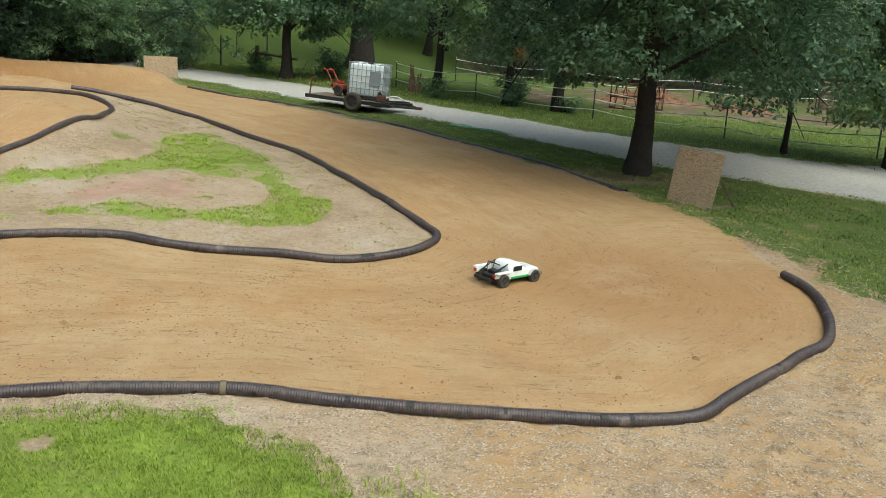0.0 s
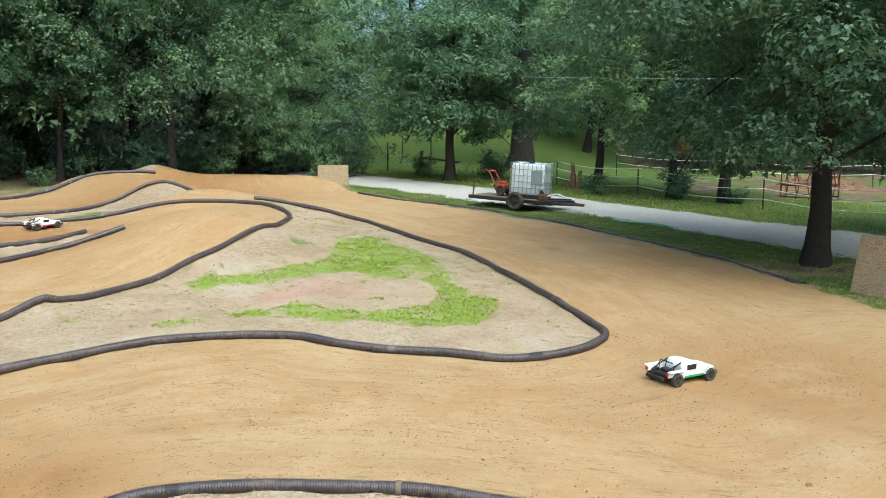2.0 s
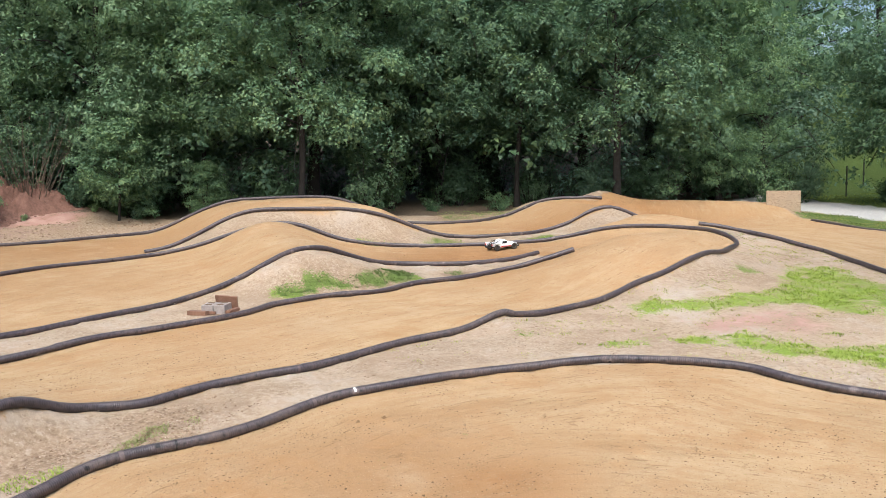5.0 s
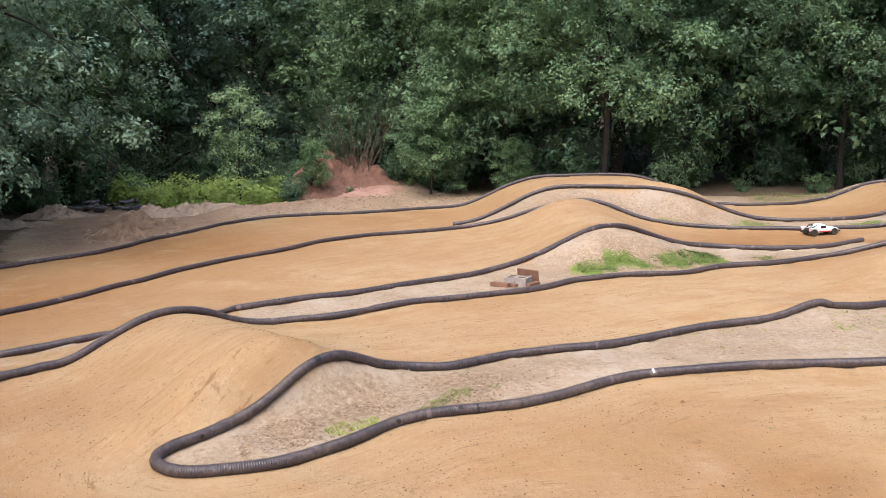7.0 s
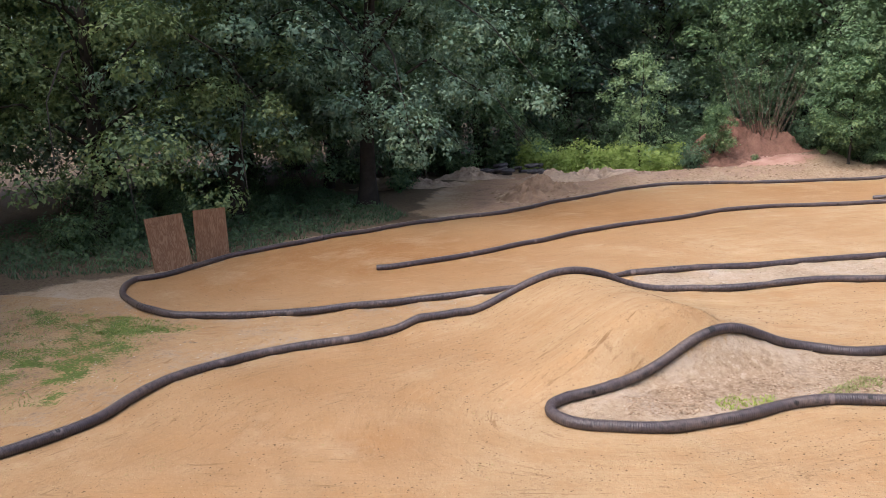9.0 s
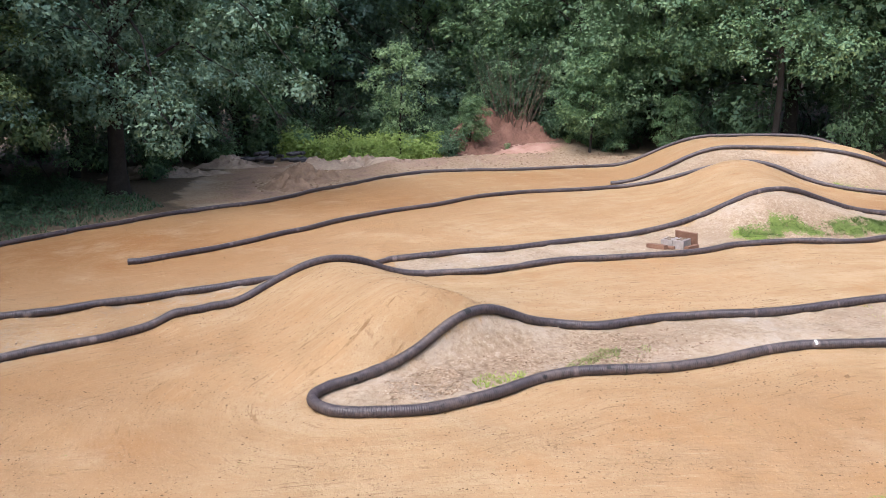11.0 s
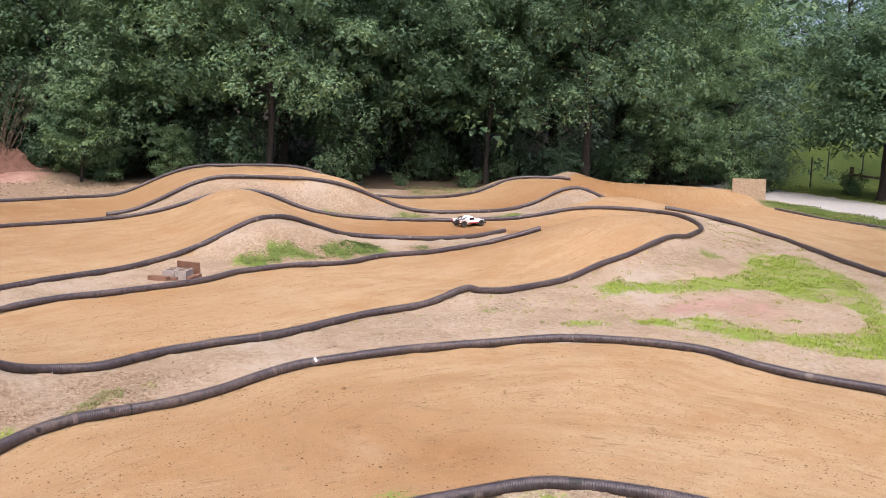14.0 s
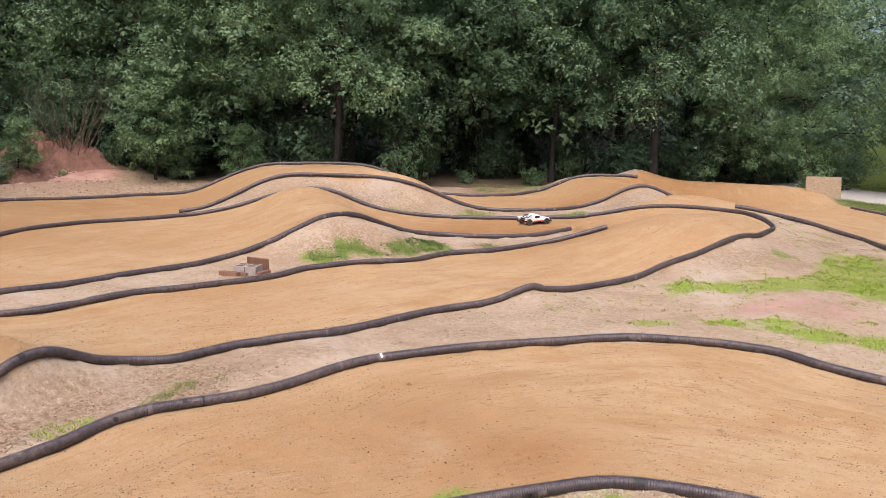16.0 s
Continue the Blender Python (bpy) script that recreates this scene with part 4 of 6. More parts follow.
# unseen trees, added to cast shade on the wooded bend and the verge
for x, y, k in ((-11.0, -9.4, 2), (-13.6, -12.6, 0), (-8.0, -12.0, 1), (-20.5, -13.0, 0), (13.6, 8.0, 4), (17.5, 6.0, 0)):
    copy_thing(KINDS[k], stand(x, y, rng_p.uniform(0, 360), 1.0, .05))
for k in range(2, 15):
    x, y = -3 + 3.4 * k + rng_p.uniform(-.8, .8), 48.5 - .35 * k + rng_p.uniform(-1, 1)
    copy_thing(MIDDLE[2], stand(x, y, rng_p.uniform(0, 360), rng_p.uniform(.65, .85), .05))


for x, y in ((-13.0, 59.0), (-9.8, 60.0), (-6.6, 59.0), (-3.4, 60.0), (-.2, 58.0)):
    copy_thing(MIDDLE[int(y) % 2], stand(x, y, rng_p.uniform(0, 360), rng_p.uniform(.8, 1.0), .05))


for x, y in ((-20.5, 57.0), (-17.2, 58.0), (-23.5, 60.0)):
    copy_thing(MIDDLE[int(y) % 2], stand(x, y, rng_p.uniform(0, 360), .62, .05))


# the clearing is closed by trees behind as well
for k in range(12):
    a = radians(70 + 13.5 * k)
    copy_thing(FAR[k % 2], stand(math.sin(a) * rng_p.uniform(40, 48), math.cos(a) * rng_p.uniform(40, 48), rng_p.uniform(0, 360), rng_p.uniform(.8, 1.1), .05))


def shrub(seed, r, h, count, size, mat, label):
    rng = np.random.default_rng(seed)
    vs, fs, base, c = [], [], 0, []
    for q in range(13):
        a = rng.random() * 6.283
        out, top = r * rng.uniform(.25, 1.0), h * rng.uniform(.4, 1.05)
        t = np.linspace(0, 1, 6)[:, None]
        e = np.array([[math.cos(a) * out, math.sin(a) * out, top]])
        p = t * e * np.array([[1, 1, 1]]) + rng.normal(size=(6, 3)) * .03 - np.array([[0, 0, .05]])
        v, f = tube_arrays(p, .016 * (1.2 - t[:, 0]), 5)
        vs.append(v)
        fs.append(f + base)
        base += len(v)
        at = p[rng.integers(2, 6, count // 13)]
        c.append(at + rng.normal(size=at.shape) * np.array([.17, .17, .13]) * r)
    c = np.vstack(c)
    ob = thing("shrub", Matrix.Identity(4), label, "shrub")
    mesh_part("stem", mesh_np("stem", np.vstack(vs), np.vstack(fs), M_BARK, True), ob)
    mesh_part("foliage", leaves(rng, c, c - np.array([0, 0, h * .25]) + np.array([0, 0, .4]), 7, size, mat, "foliage"), ob)
    return ob


BUSH = shrub(50, 1.0, 1.5, 300, .11, M_LEAF_D, "dark leafy shrub at the edge of the woods")
BUSH_L = shrub(51, .9, 1.2, 300, .11, M_LEAF_L, "bright green weedy shrub at the edge of the woods")
put(BUSH, 2.4, 30.4, 0, .8)
put(BUSH_L, -.3, 31.3, 0, .6)
for k, (ax, ay) in enumerate(EDGE):
    for q in range(0 if k in (4, 6) else 1 if 0 < k < 9 else 3):
        r = math.hypot(ax, ay)
        e = 1 - rng_p.uniform(.0, 2.4) / r
        t = rng_p.uniform(-2.5, 2.5)
        copy_thing(BUSH if rng_p.random() < .6 or 0 < k < 9 else BUSH_L, stand(ax * e + t * ay / r, ay * e - t * ax / r, rng_p.uniform(0, 360), rng_p.uniform(.35, .65) if 0 < k < 9 else rng_p.uniform(.7, 1.3), .05))
for x, y, s in ((4.2, 29.6, .5), (-21.0, -3.3, .8), (-19.6, -4.4, .9), (-18.4, -5.1, .8), (-22.4, -1.5, .6), (-12.7, 36.6, 1.0), (-13.6, 35.4, 1.7), (-11.9, 37.4, .6), (-7.4, 36.2, .8), (-4.4, 36.0, 1.0), (-27.4, 17.6, .9), (-28.4, 12.0, .8), (-29.3, 17.4, .9), (-30.4, 15.2, 1.0), (-30.0, 17.2, 1.2), (-28.6, 18.6, 1.1), (-31.4, 13.0, .8), (-28.9, 16.5, .75), (-29.5, 17.4, 1.0), (-28.4, 17.5, .6),
                (-31.9, 4.3, 1.3), (-32.4, 2.9, 1.5), (-33.8, 6.4, 1.4)):
    copy_thing(BUSH, stand(x, y, rng_p.uniform(0, 360), s, .05))

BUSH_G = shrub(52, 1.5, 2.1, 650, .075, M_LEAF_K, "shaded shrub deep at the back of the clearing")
put(BUSH_G, -34.6, 9.0, 30, 1.1)
for ax, ay in EDGE[1:8]:
    r = math.hypot(ax, ay)
    for q in range(3):
        e, t = 1 + rng_p.uniform(.2, 2.8) / r, -2.2 + 2.2 * q + rng_p.uniform(-.7, .7)
        copy_thing(BUSH_G, stand(ax * e + t * ay / r, ay * e - t * ax / r, rng_p.uniform(0, 360), rng_p.uniform(.75, 1.15), .05))
for x, y, s in ((-33.9, 12.6, 1.0), (-33.2, 14.4, 1.0), (-35.4, 11.2, 1.2)):
    copy_thing(BUSH_G, stand(x, y, rng_p.uniform(0, 360), s, .05))
for x, y, s in ((-30.6, 9.0, .5), (-29.9, 9.8, .45), (-29.6, 11.2, .5), (-28.9, 11.6, .4), (-28.8, 12.6, .55), (-31.2, 8.0, .45), (-30.6, 11.6, .6), (-29.6, 12.0, .5), (-30.9, 10.2, .75), (-31.6, 9.4, .6), (-30.3, 12.2, .8), (-28.3, 16.6, .4), (-27.9, 17.3, .5), (-28.6, 14.3, .3)):
    copy_thing(BUSH_L, stand(x, y, rng_p.uniform(0, 360), s, .05))


# ---- more materials ----
def plywood_material(name, dark, light, stain, stretch=(1.0, 1.0, 2.6), rate=9.0):
    m, n, l, b = material(name, .85, 0, .2)
    co = n.new("ShaderNodeTexCoord").outputs["Object"]
    mp = n.new("ShaderNodeMapping")
    mp.inputs["Scale"].default_value = stretch
    l.new(co, mp.inputs[0])
    wv = n.new("ShaderNodeTexNoise")
    wv.inputs["Scale"].default_value, wv.inputs["Detail"].default_value, wv.inputs["Distortion"].default_value = 4.5, 3, 2.2
    l.new(mp.outputs[0], wv.inputs["Vector"])
    rings = maths(n, l, 'PINGPONG', maths(n, l, 'MULTIPLY', wv.outputs["Fac"], rate), 1.0)
    grain = noise_tex(n, l, 70, 3, .6, co)
    patch = noise_tex(n, l, 2.2, 4, .65, co)
    col = ramp(n, l, rings, [(.0, dark), (.5, light), (1, light)])
    col = mix(n, l, maths(n, l, 'MULTIPLY', grain, .35), col, dark)
    col = mix(n, l, ramp(n, l, patch, [(.42, (0, 0, 0)), (.68, (.7, .7, .7))]), col, stain)
    l.new(col, b.inputs["Base Color"])
    bump(n, l, b, grain, .3, .003)
    return m


M_PLY = plywood_material("weathered_plywood", (.21, .14, .085), (.40, .30, .20), (.28, .215, .15))
M_PLY_D = plywood_material("stained_plywood", (.17, .09, .05), (.31, .19, .115), (.20, .105, .06), (2.2, 2.2, .5), 4.0)
M_STUD = simple("grey_lumber", (.10, .075, .05), (.23, .18, .13), 5, .9, 0, .003, 50)
M_STEEL = simple("dark_trailer_steel", (.018, .017, .017), (.06, .055, .05), 5, .6, .3, .002, 60)
M_RUST = simple("rusty_steel", (.09, .045, .028), (.2, .105, .065), 8, .85, .2, .003, 60)
M_CAGE = simple("galvanised_steel", (.30, .32, .33), (.5, .52, .53), 8, .45, .8, .001, 60)
M_TANK = simple("milky_plastic", (.80, .86, .88), (.88, .91, .92), 2, .4, 0, .002, 40, .5)
M_PLATE = simple("grey_label_plate", (.25, .28, .30), (.34, .37, .38), 4, .5, .3)
M_RED = simple("red_machine_paint", (.30, .035, .02), (.5, .07, .045), 6, .5, 0, .001, 60, .5)
M_RUBBER = simple("tyre_rubber", (.022, .019, .017), (.10, .08, .06), 9, .9, 0, .004, 80)
M_RIM = simple("dark_rim", (.02, .02, .02), (.07, .068, .065), 12, .5, .1)
M_WHITE = simple("white_lexan_shell", (.66, .67, .68), (.80, .80, .80), 7, .3, 0, .001, 60, .5)
M_BLACK = simple("black_plastic", (.01, .01, .01), (.035, .034, .033), 14, .55, 0, .002, 80)
M_GLASS_D = simple("smoked_window", (.012, .013, .015), (.03, .032, .035), 6, .15, 0, .0, 40, .5)
M_TRIM = simple("red_trim_film", (.35, .02, .02), (.5, .04, .04), 8, .35)
M_GREEN = simple("green_trim_film", (.03, .25, .06), (.06, .36, .1), 8, .35)
M_CONCRETE = simple("concrete_block", (.22, .18, .16), (.40, .345, .315), 7, .95, 0, .006, 45)
M_BOARD = simple("red_brown_timber", (.13, .065, .04), (.27, .15, .10), 4, .9, 0, .004, 50)
M_ROPE = simple("white_fence_tape", (.6, .6, .58), (.75, .75, .72), 10, .7)
M_POST = simple("steel_post", (.02, .024, .022), (.06, .065, .06), 10, .7, .3)
M_FEED = simple("red_oxide_tube", (.055, .02, .016), (.12, .042, .03), 8, .7, .2)
M_SOIL = simple("dug_soil", (.14, .088, .056), (.31, .21, .14), 2.5, .98, 0, .03, 22)
M_SOIL_G = simple("piled_gravel", (.2, .145, .105), (.42, .325, .245), 3, .98, 0, .03, 18)
M_CLOD = simple("dark_clod", (.07, .045, .025), (.18, .115, .065), 4, .98, 0, .004, 30)
M_CHIP = simple("bark_mulch", (.09, .045, .025), (.25, .14, .085), 3, .98, 0, .01, 30)
M_BAND = simple("dusty_joint_band", (.08, .06, .058), (.17, .132, .125), 24, .8)
M_WIRE = simple("pale_cable", (.3, .32, .3), (.45, .47, .45), 3, .6)


# ---- sleeves, tape and splits on the pipes ----
def sleeve(owner, path, x, y, length, extra, mat, name, label):
    d = np.hypot(path[:, 0] - x, path[:, 1] - y)
    k = int(d.argmin())
    g = np.r_[0, np.cumsum(np.linalg.norm(np.diff(path, axis=0), axis=1))]
    s = np.linspace(g[k] - length / 2, g[k] + length / 2, 7)
    p = np.stack([np.interp(s, g, path[:, q]) for q in range(3)], 1)
    r = np.full(7, PIPE_R + extra)
    r[0] = r[-1] = PIPE_R + .001
    v, f = tube_arrays(p, r, 16)
    mesh_part(name, mesh_np(name, v, f, mat, True), owner, label)


for key, x, y, ln, ex, mat, nm, lab in (
        ("lane", -8.27, 7.39, .035, .004, M_BAND, "joint_band", "pale dusty band round a pipe joint"),
        ("lane", -8.13, 7.56, .03, .004, M_BAND, "joint_band", "pale dusty band round a pipe joint"),
        ("lane", -8.03, 8.54, .03, .004, M_BAND, "joint_band", "pale dusty band round a pipe joint"),
        ("island", -7.11, 4.32, .05, .004, M_BAND, "joint_band", "scuffed pale band round the pipe"),
        ("island", -7.02, 4.81, .022, .002, M_BLACK, "split", "dark split across the pipe"),
        ("island", -6.94, 6.44, .05, .004, M_BAND, "joint_band", "scuffed pale band round the pipe"),
        ("island", -3.2, 10.25, .14, .006, M_PIPE, "coupling", "dark pipe coupling"),
        ("lane", -7.92, 2.56, .14, .007, M_PIPE, "coupling", "dark pipe coupling"),
        ("lane", -8.1, 7.5, .16, .007, M_PIPE, "coupling", "dark pipe coupling"),
        ("near", -1.4, 6.4, .05, .007, M_STUD, "tie_band", "brown tie round a pipe joint")):
    sleeve(PIPES[key][0], PIPES[key][1], x, y, ln, ex, mat, nm, lab)


def flank_patch(owner, path, x, y, half, low, high, mat, name, label):
    """A thin scrap or torn opening on the upper flank of a pipe."""
    k = int(np.hypot(path[:, 0] - x, path[:, 1] - y).argmin())
    c, t = Vector(path[k]), Vector(path[k + 4] - path[k - 4]).normalized()
    side = t.cross(Vector((0, 0, 1))).normalized()
    side = -side if side.dot(c) > 0 else side
    up = side.cross(t) if side.cross(t).z > 0 else t.cross(side)
    bm = bmesh.new()
    rows_ = []
    for d in (-half, -half * .4, half * .4, half):
        rows_.append([bm.verts.new(c + t * (d + .004 * math.sin(a * .9)) + (side * math.cos(radians(a)) + up * math.sin(radians(a))) * (PIPE_R + .006)) for a in range(low, high, 12)])
    for ra, rb in zip(rows_, rows_[1:]):
        for q in range(len(ra) - 1):
            bm.faces.new((ra[q], ra[q + 1], rb[q + 1], rb[q]))
    part(name, bm, mat, owner, label)


flank_patch(PIPES["island"][0], PIPES["island"][1], -6.82, 6.99, .014, 15, 76, M_TAPE, "tape", "scrap of white tape on the pipe")
flank_patch(PIPES["island"][0], PIPES["island"][1], -0.71, 10.31, .09, 30, 80, M_BLACK, "split", "torn dark opening in the pipe")
flank_patch(PIPES["lane"][0], PIPES["lane"][1], -8.24, 3.67, .035, 20, 90, M_BLACK, "split", "torn dark opening in the pipe")
for x, y, ln in ((-3.05, 6.0, .05), (-.45, 6.35, .02), (.02, 6.34, .03), (.72, 6.32, .014), (1.45, 6.33, .03), (1.66, 6.38, .018)):
    flank_patch(PIPES["near"][0], PIPES["near"][1], x, y, ln, 25, 75, M_BLACK, "split", "dark gouge in the pipe wall")
flank_patch(PIPES["island"][0], PIPES["island"][1], -7.0, 4.62, .02, 25, 70, M_BLACK, "split", "small dark hole in the pipe")


def half_buried_pipe(pts, label):
    p = curve_through(pts, .12)
    w = value_noise(p[:, 0] * .8, p[:, 1] * .8, 31)
    path = np.stack([p[:, 0], p[:, 1], pipe_z(p[:, 0], p[:, 1]) - .035 + .05 * w], -1)
    v, f = tube_arrays(path, np.full(len(p), .06), 10)
    return tagged(new("drain_pipe", mesh_np("drain_pipe", v, f, M_PIPE, True)), label, "drain pipe", "pipes edging the track")


half_buried_pipe(plan("-7.9,28.3 -7.12,27.6 -5.84,26.73 -3.46,25.36 -.49,22.29 1.0,20.25 2.14,18.77 2.89,17.33 3.57,16.14"), "flattened black drain pipe half buried along the grass verge")


# ---- plywood boards ----
def plywood_board(x0, y0, x1, y1, tall, lean, mat, label, prop=True, skew=0.0):
    """A sheet standing between two ground points, leaning back, with a stake and foot behind it."""
    w = math.hypot(x1 - x0, y1 - y0)
    m = pose((x0 + x1) / 2, (y0 + y1) / 2, min(ground_z(x0, y0), ground_z(x1, y1)) - .02, 0, 0, math.degrees(math.atan2(y1 - y0, x1 - x0)))
    ob = thing("plywood_board", m, label, "board", "plywood boards round the track")
    tilt = pose(0, 0, 0, -lean, skew, 0)
    bm = bmesh.new()
    box(bm, -w / 2, 0, 0, w / 2, .018, tall, tilt, .003)
    bmesh.ops.subdivide_edges(bm, edges=[e for e in bm.edges if e.calc_length() > tall * .7], cuts=5, use_grid_fill=True)
    rb = random.Random(int(abs(x0) * 100))
    for v in bm.verts:
        v.co.y += .012 * math.sin(v.co.x * 3 + rb.random() * .1) * v.co.z
    part("sheet", bm, mat, ob)
    back = math.sin(radians(lean)) * tall
    for s in ((-.36, .36) if prop else ()):
        bm = bmesh.new()
        box(bm, s * w - .02, .03, .02, s * w + .02, .065, tall * .85, tilt)
        part("batten", bm, M_STUD, ob)
    if prop:
        bm = bmesh.new()
        rod(bm, (w * .45, back * .6 + .05, tall * .62), (w * .45 + .02, back + tall * .58, .03), .032, sides=4)
        part("brace", bm, M_STUD, ob)
        bm = bmesh.new()
        box(bm, w * .45 - .035, .0, .0, w * .45 + .035, back + tall * .7, .05)
        part("foot", bm, M_STUD, ob)
    return ob


plywood_board(-9.62, 29.3, -8.72, 29.95, .76, 4, M_PLY, "weathered plywood board on the dirt berm", False)
plywood_board(4.13, 15.66, 4.72, 14.97, 1.0, 9, M_PLY, "leaning plywood board with stake prop on the grass", True, 3)
plywood_board(-15.97, -3.14, -16.42, -2.55, 1.02, 12, M_PLY_D, "water-stained plywood board leaning at the wooded bend", True, -4)
plywood_board(-16.75, -2.52, -17.25, -1.98, 1.0, 5, M_PLY_D, "brown plywood board standing at the wooded bend", True)


# ---- flatbed trailer with tank and tiller ----
def wheel_parts(parent, x, y, z, r, w, name="wheel"):
    """A wheel with a tyre and a spoked rim; the axle runs along y."""
    hub = new(name)
    hub.parent = parent
    hub.matrix_local = pose(x, y, z)
    bm = bmesh.new()
    prof = [(r * .58, -w * .46), (r * .8, -w * .5), (r * .95, -w * .42), (r, -w * .2), (r, w * .2), (r * .95, w * .42), (r * .8, w * .5), (r * .58, w * .46)]
    seg = 20
    rows = []
    for k in range(seg):
        a = 2 * math.pi * k / seg
        lug = 1 + .018 * (k % 2)
        rows.append([bm.verts.new((math.cos(a) * p * (lug if p > r * .9 else 1), q, math.sin(a) * p * (lug if p > r * .9 else 1))) for p, q in prof])
    for k in range(seg):
        for j in range(len(prof)):
            j2 = (j + 1) % len(prof)
            bm.faces.new((rows[k][j], rows[(k + 1) % seg][j], rows[(k + 1) % seg][j2], rows[k][j2]))
    part("tyre", bm, M_RUBBER, hub, "", True)
    bm = bmesh.new()
    rod(bm, (0, -w * .28, 0), (0, w * .28, 0), r * .59, sides=18)
    for k in range(6):
        a = math.pi * k / 3
        rod(bm, (0, -w * .36, 0), (math.cos(a) * r * .5, -w * .32, math.sin(a) * r * .5), r * .07, sides=6)
        rod(bm, (0, w * .36, 0), (math.cos(a) * r * .5, w * .32, math.sin(a) * r * .5), r * .07, sides=6)
    rod(bm, (0, -w * .44, 0), (0, w * .44, 0), r * .16, sides=10)
    part("rim", bm, M_RIM, hub)
    return hub


TRAILER = pose(-2.17, 26.05, ground_z(-2.17, 26.05), 0, 2.6, -20)
tr = thing("flatbed_trailer", TRAILER, "low black steel flatbed trailer parked on the grass", "trailer")
for y in (-.62, .62):
    bm = bmesh.new()
    box(bm, -1.62, y - .03, .20, 1.05, y + .03, .30, None, .006)
    part("side_rail", bm, M_STEEL, tr)
for x in (-1.6, -1.05, -.5, .05, .55, 1.03):
    bm = bmesh.new()
    box(bm, x - .025, -.6, .205, x + .025, .6, .275)
    part("cross_member", bm, M_STEEL, tr)
for k in range(6):
    bm = bmesh.new()
    y = -.5 + k * .2
    box(bm, -1.58, y - .085, .275, 1.0, y + .085, .305, None, .004)
    part("deck_plank", bm, M_STUD, tr)
for y in (-.6, .6):
    bm = bmesh.new()
    rod(bm, (1.0, y, .25), (1.6, y * .12, .24), .035, sides=4)
    part("drawbar", bm, M_STEEL, tr)
bm = bmesh.new()
box(bm, 1.5, -.06, .2, 1.75, .06, .28, None, .01)
part("coupler", bm, M_RUST, tr)
bm = bmesh.new()
rod(bm, (0, -.85, .25), (0, .85, .25), .03)
part("axle", bm, M_STEEL, tr)
for y in (-.86, .86):
    wheel_parts(tr, 0, y, .26, .26, .17)
bm = bmesh.new()
rod(bm, (-1.52, -.55, .29), (-1.48, -.55, .78), .022)
rod(bm, (-1.48, -.55, .74), (-1.34, -.55, .8), .02)
part("winch_post", bm, M_RUST, tr)
for a, b, nm in (((.75, -.6, .31), (1.6, -.35, .36), "loose_bar"), ((.5, -.45, .335), (1.45, -.2, .38), "loose_bar")):
    bm = bmesh.new()
    rod(bm, a, b, .03, sides=6)
    part(nm, bm, M_STEEL, tr)


def on_trailer(x, y, z=.305, turn=0.0):
    return TRAILER @ pose(x, y, z, 0, 0, turn)


tote = thing("water_tank", on_trailer(.02, .12, .305, 10) @ Matrix.Diagonal((.93, .9, .98, 1)), "white plastic tank in a galvanised cage on the trailer", "tank")
bm = bmesh.new()
box(bm, -.55, -.48, 0, .55, .48, .11, None, .01)
part("pallet", bm, M_STEEL, tote)
bm = bmesh.new()
box(bm, -.53, -.46, .12, .53, .46, 1.02, None, .07)
part("tank", bm, M_TANK, tote, "milky white plastic tank", True)
bm = bmesh.new()
rod(bm, (0, 0, 1.0), (0, 0, 1.06), .09, sides=14)
part("lid", bm, M_BLACK, tote)
for k in range(9):
    x = -.55 + 1.1 * k / 8
    for y in (-.485, .485):
        bm = bmesh.new()
        rod(bm, (x, y, .1), (x, y, 1.03), .011, sides=5)
        part("cage_upright", bm, M_CAGE, tote)
for k in range(1, 7):
    y = -.485 + .97 * k / 7
    for x in (-.555, .555):
        bm = bmesh.new()
        rod(bm, (x, y, .1), (x, y, 1.03), .011, sides=5)
        part("cage_upright", bm, M_CAGE, tote)
for k in range(6):
    z = .13 + .9 * k / 5
    bm = bmesh.new()
    for a, b in (((-.56, -.492, z), (.56, -.492, z)), ((.562, -.49, z), (.562, .49, z)), ((.56, .492, z), (-.56, .492, z)), ((-.562, .49, z), (-.562, -.49, z))):
        rod(bm, a, b, .011, sides=5)
    part("cage_hoop", bm, M_CAGE, tote)
bm = bmesh.new()
box(bm, .12, -.51, .42, .47, -.499, .83)
part("label_plate", bm, M_PLATE, tote)

til = thing("garden_tiller", on_trailer(-.82, -.05, .305, 165) @ Matrix.Scale(.85, 4), "red motor tiller with black wheels on the trailer deck", "tiller")
bm = bmesh.new()
box(bm, -.22, -.14, .22, .22, .14, .40, None, .03)
part("engine_cover", bm, M_RED, til, "", True)
bm = bmesh.new()
box(bm, -.1, -.09, .40, .1, .09, .5, None, .02)
part("fuel_tank", bm, M_RED, til, "", True)
bm = bmesh.new()
rod(bm, (.18, 0, .32), (.36, 0, .32), .07)
part("air_filter", bm, M_BLACK, til)
for y in (-.16, .16):
    bm = bmesh.new()
    rod(bm, (.18, y, .36), (.52, y, .82), .016)
    rod(bm, (.52, y, .82), (.68, y, .84), .018)
    part("handlebar", bm, M_RED, til)
bm = bmesh.new()
rod(bm, (.52, -.16, .82), (.52, .16, .82), .014)
part("crossbar", bm, M_RED, til)
for y in (-.22, .22):
    wheel_parts(til, -.12, y, .19, .19, .09)
bm = bmesh.new()
box(bm, -.3, -.05, .16, .3, .05, .24)
part("frame", bm, M_BLACK, til)

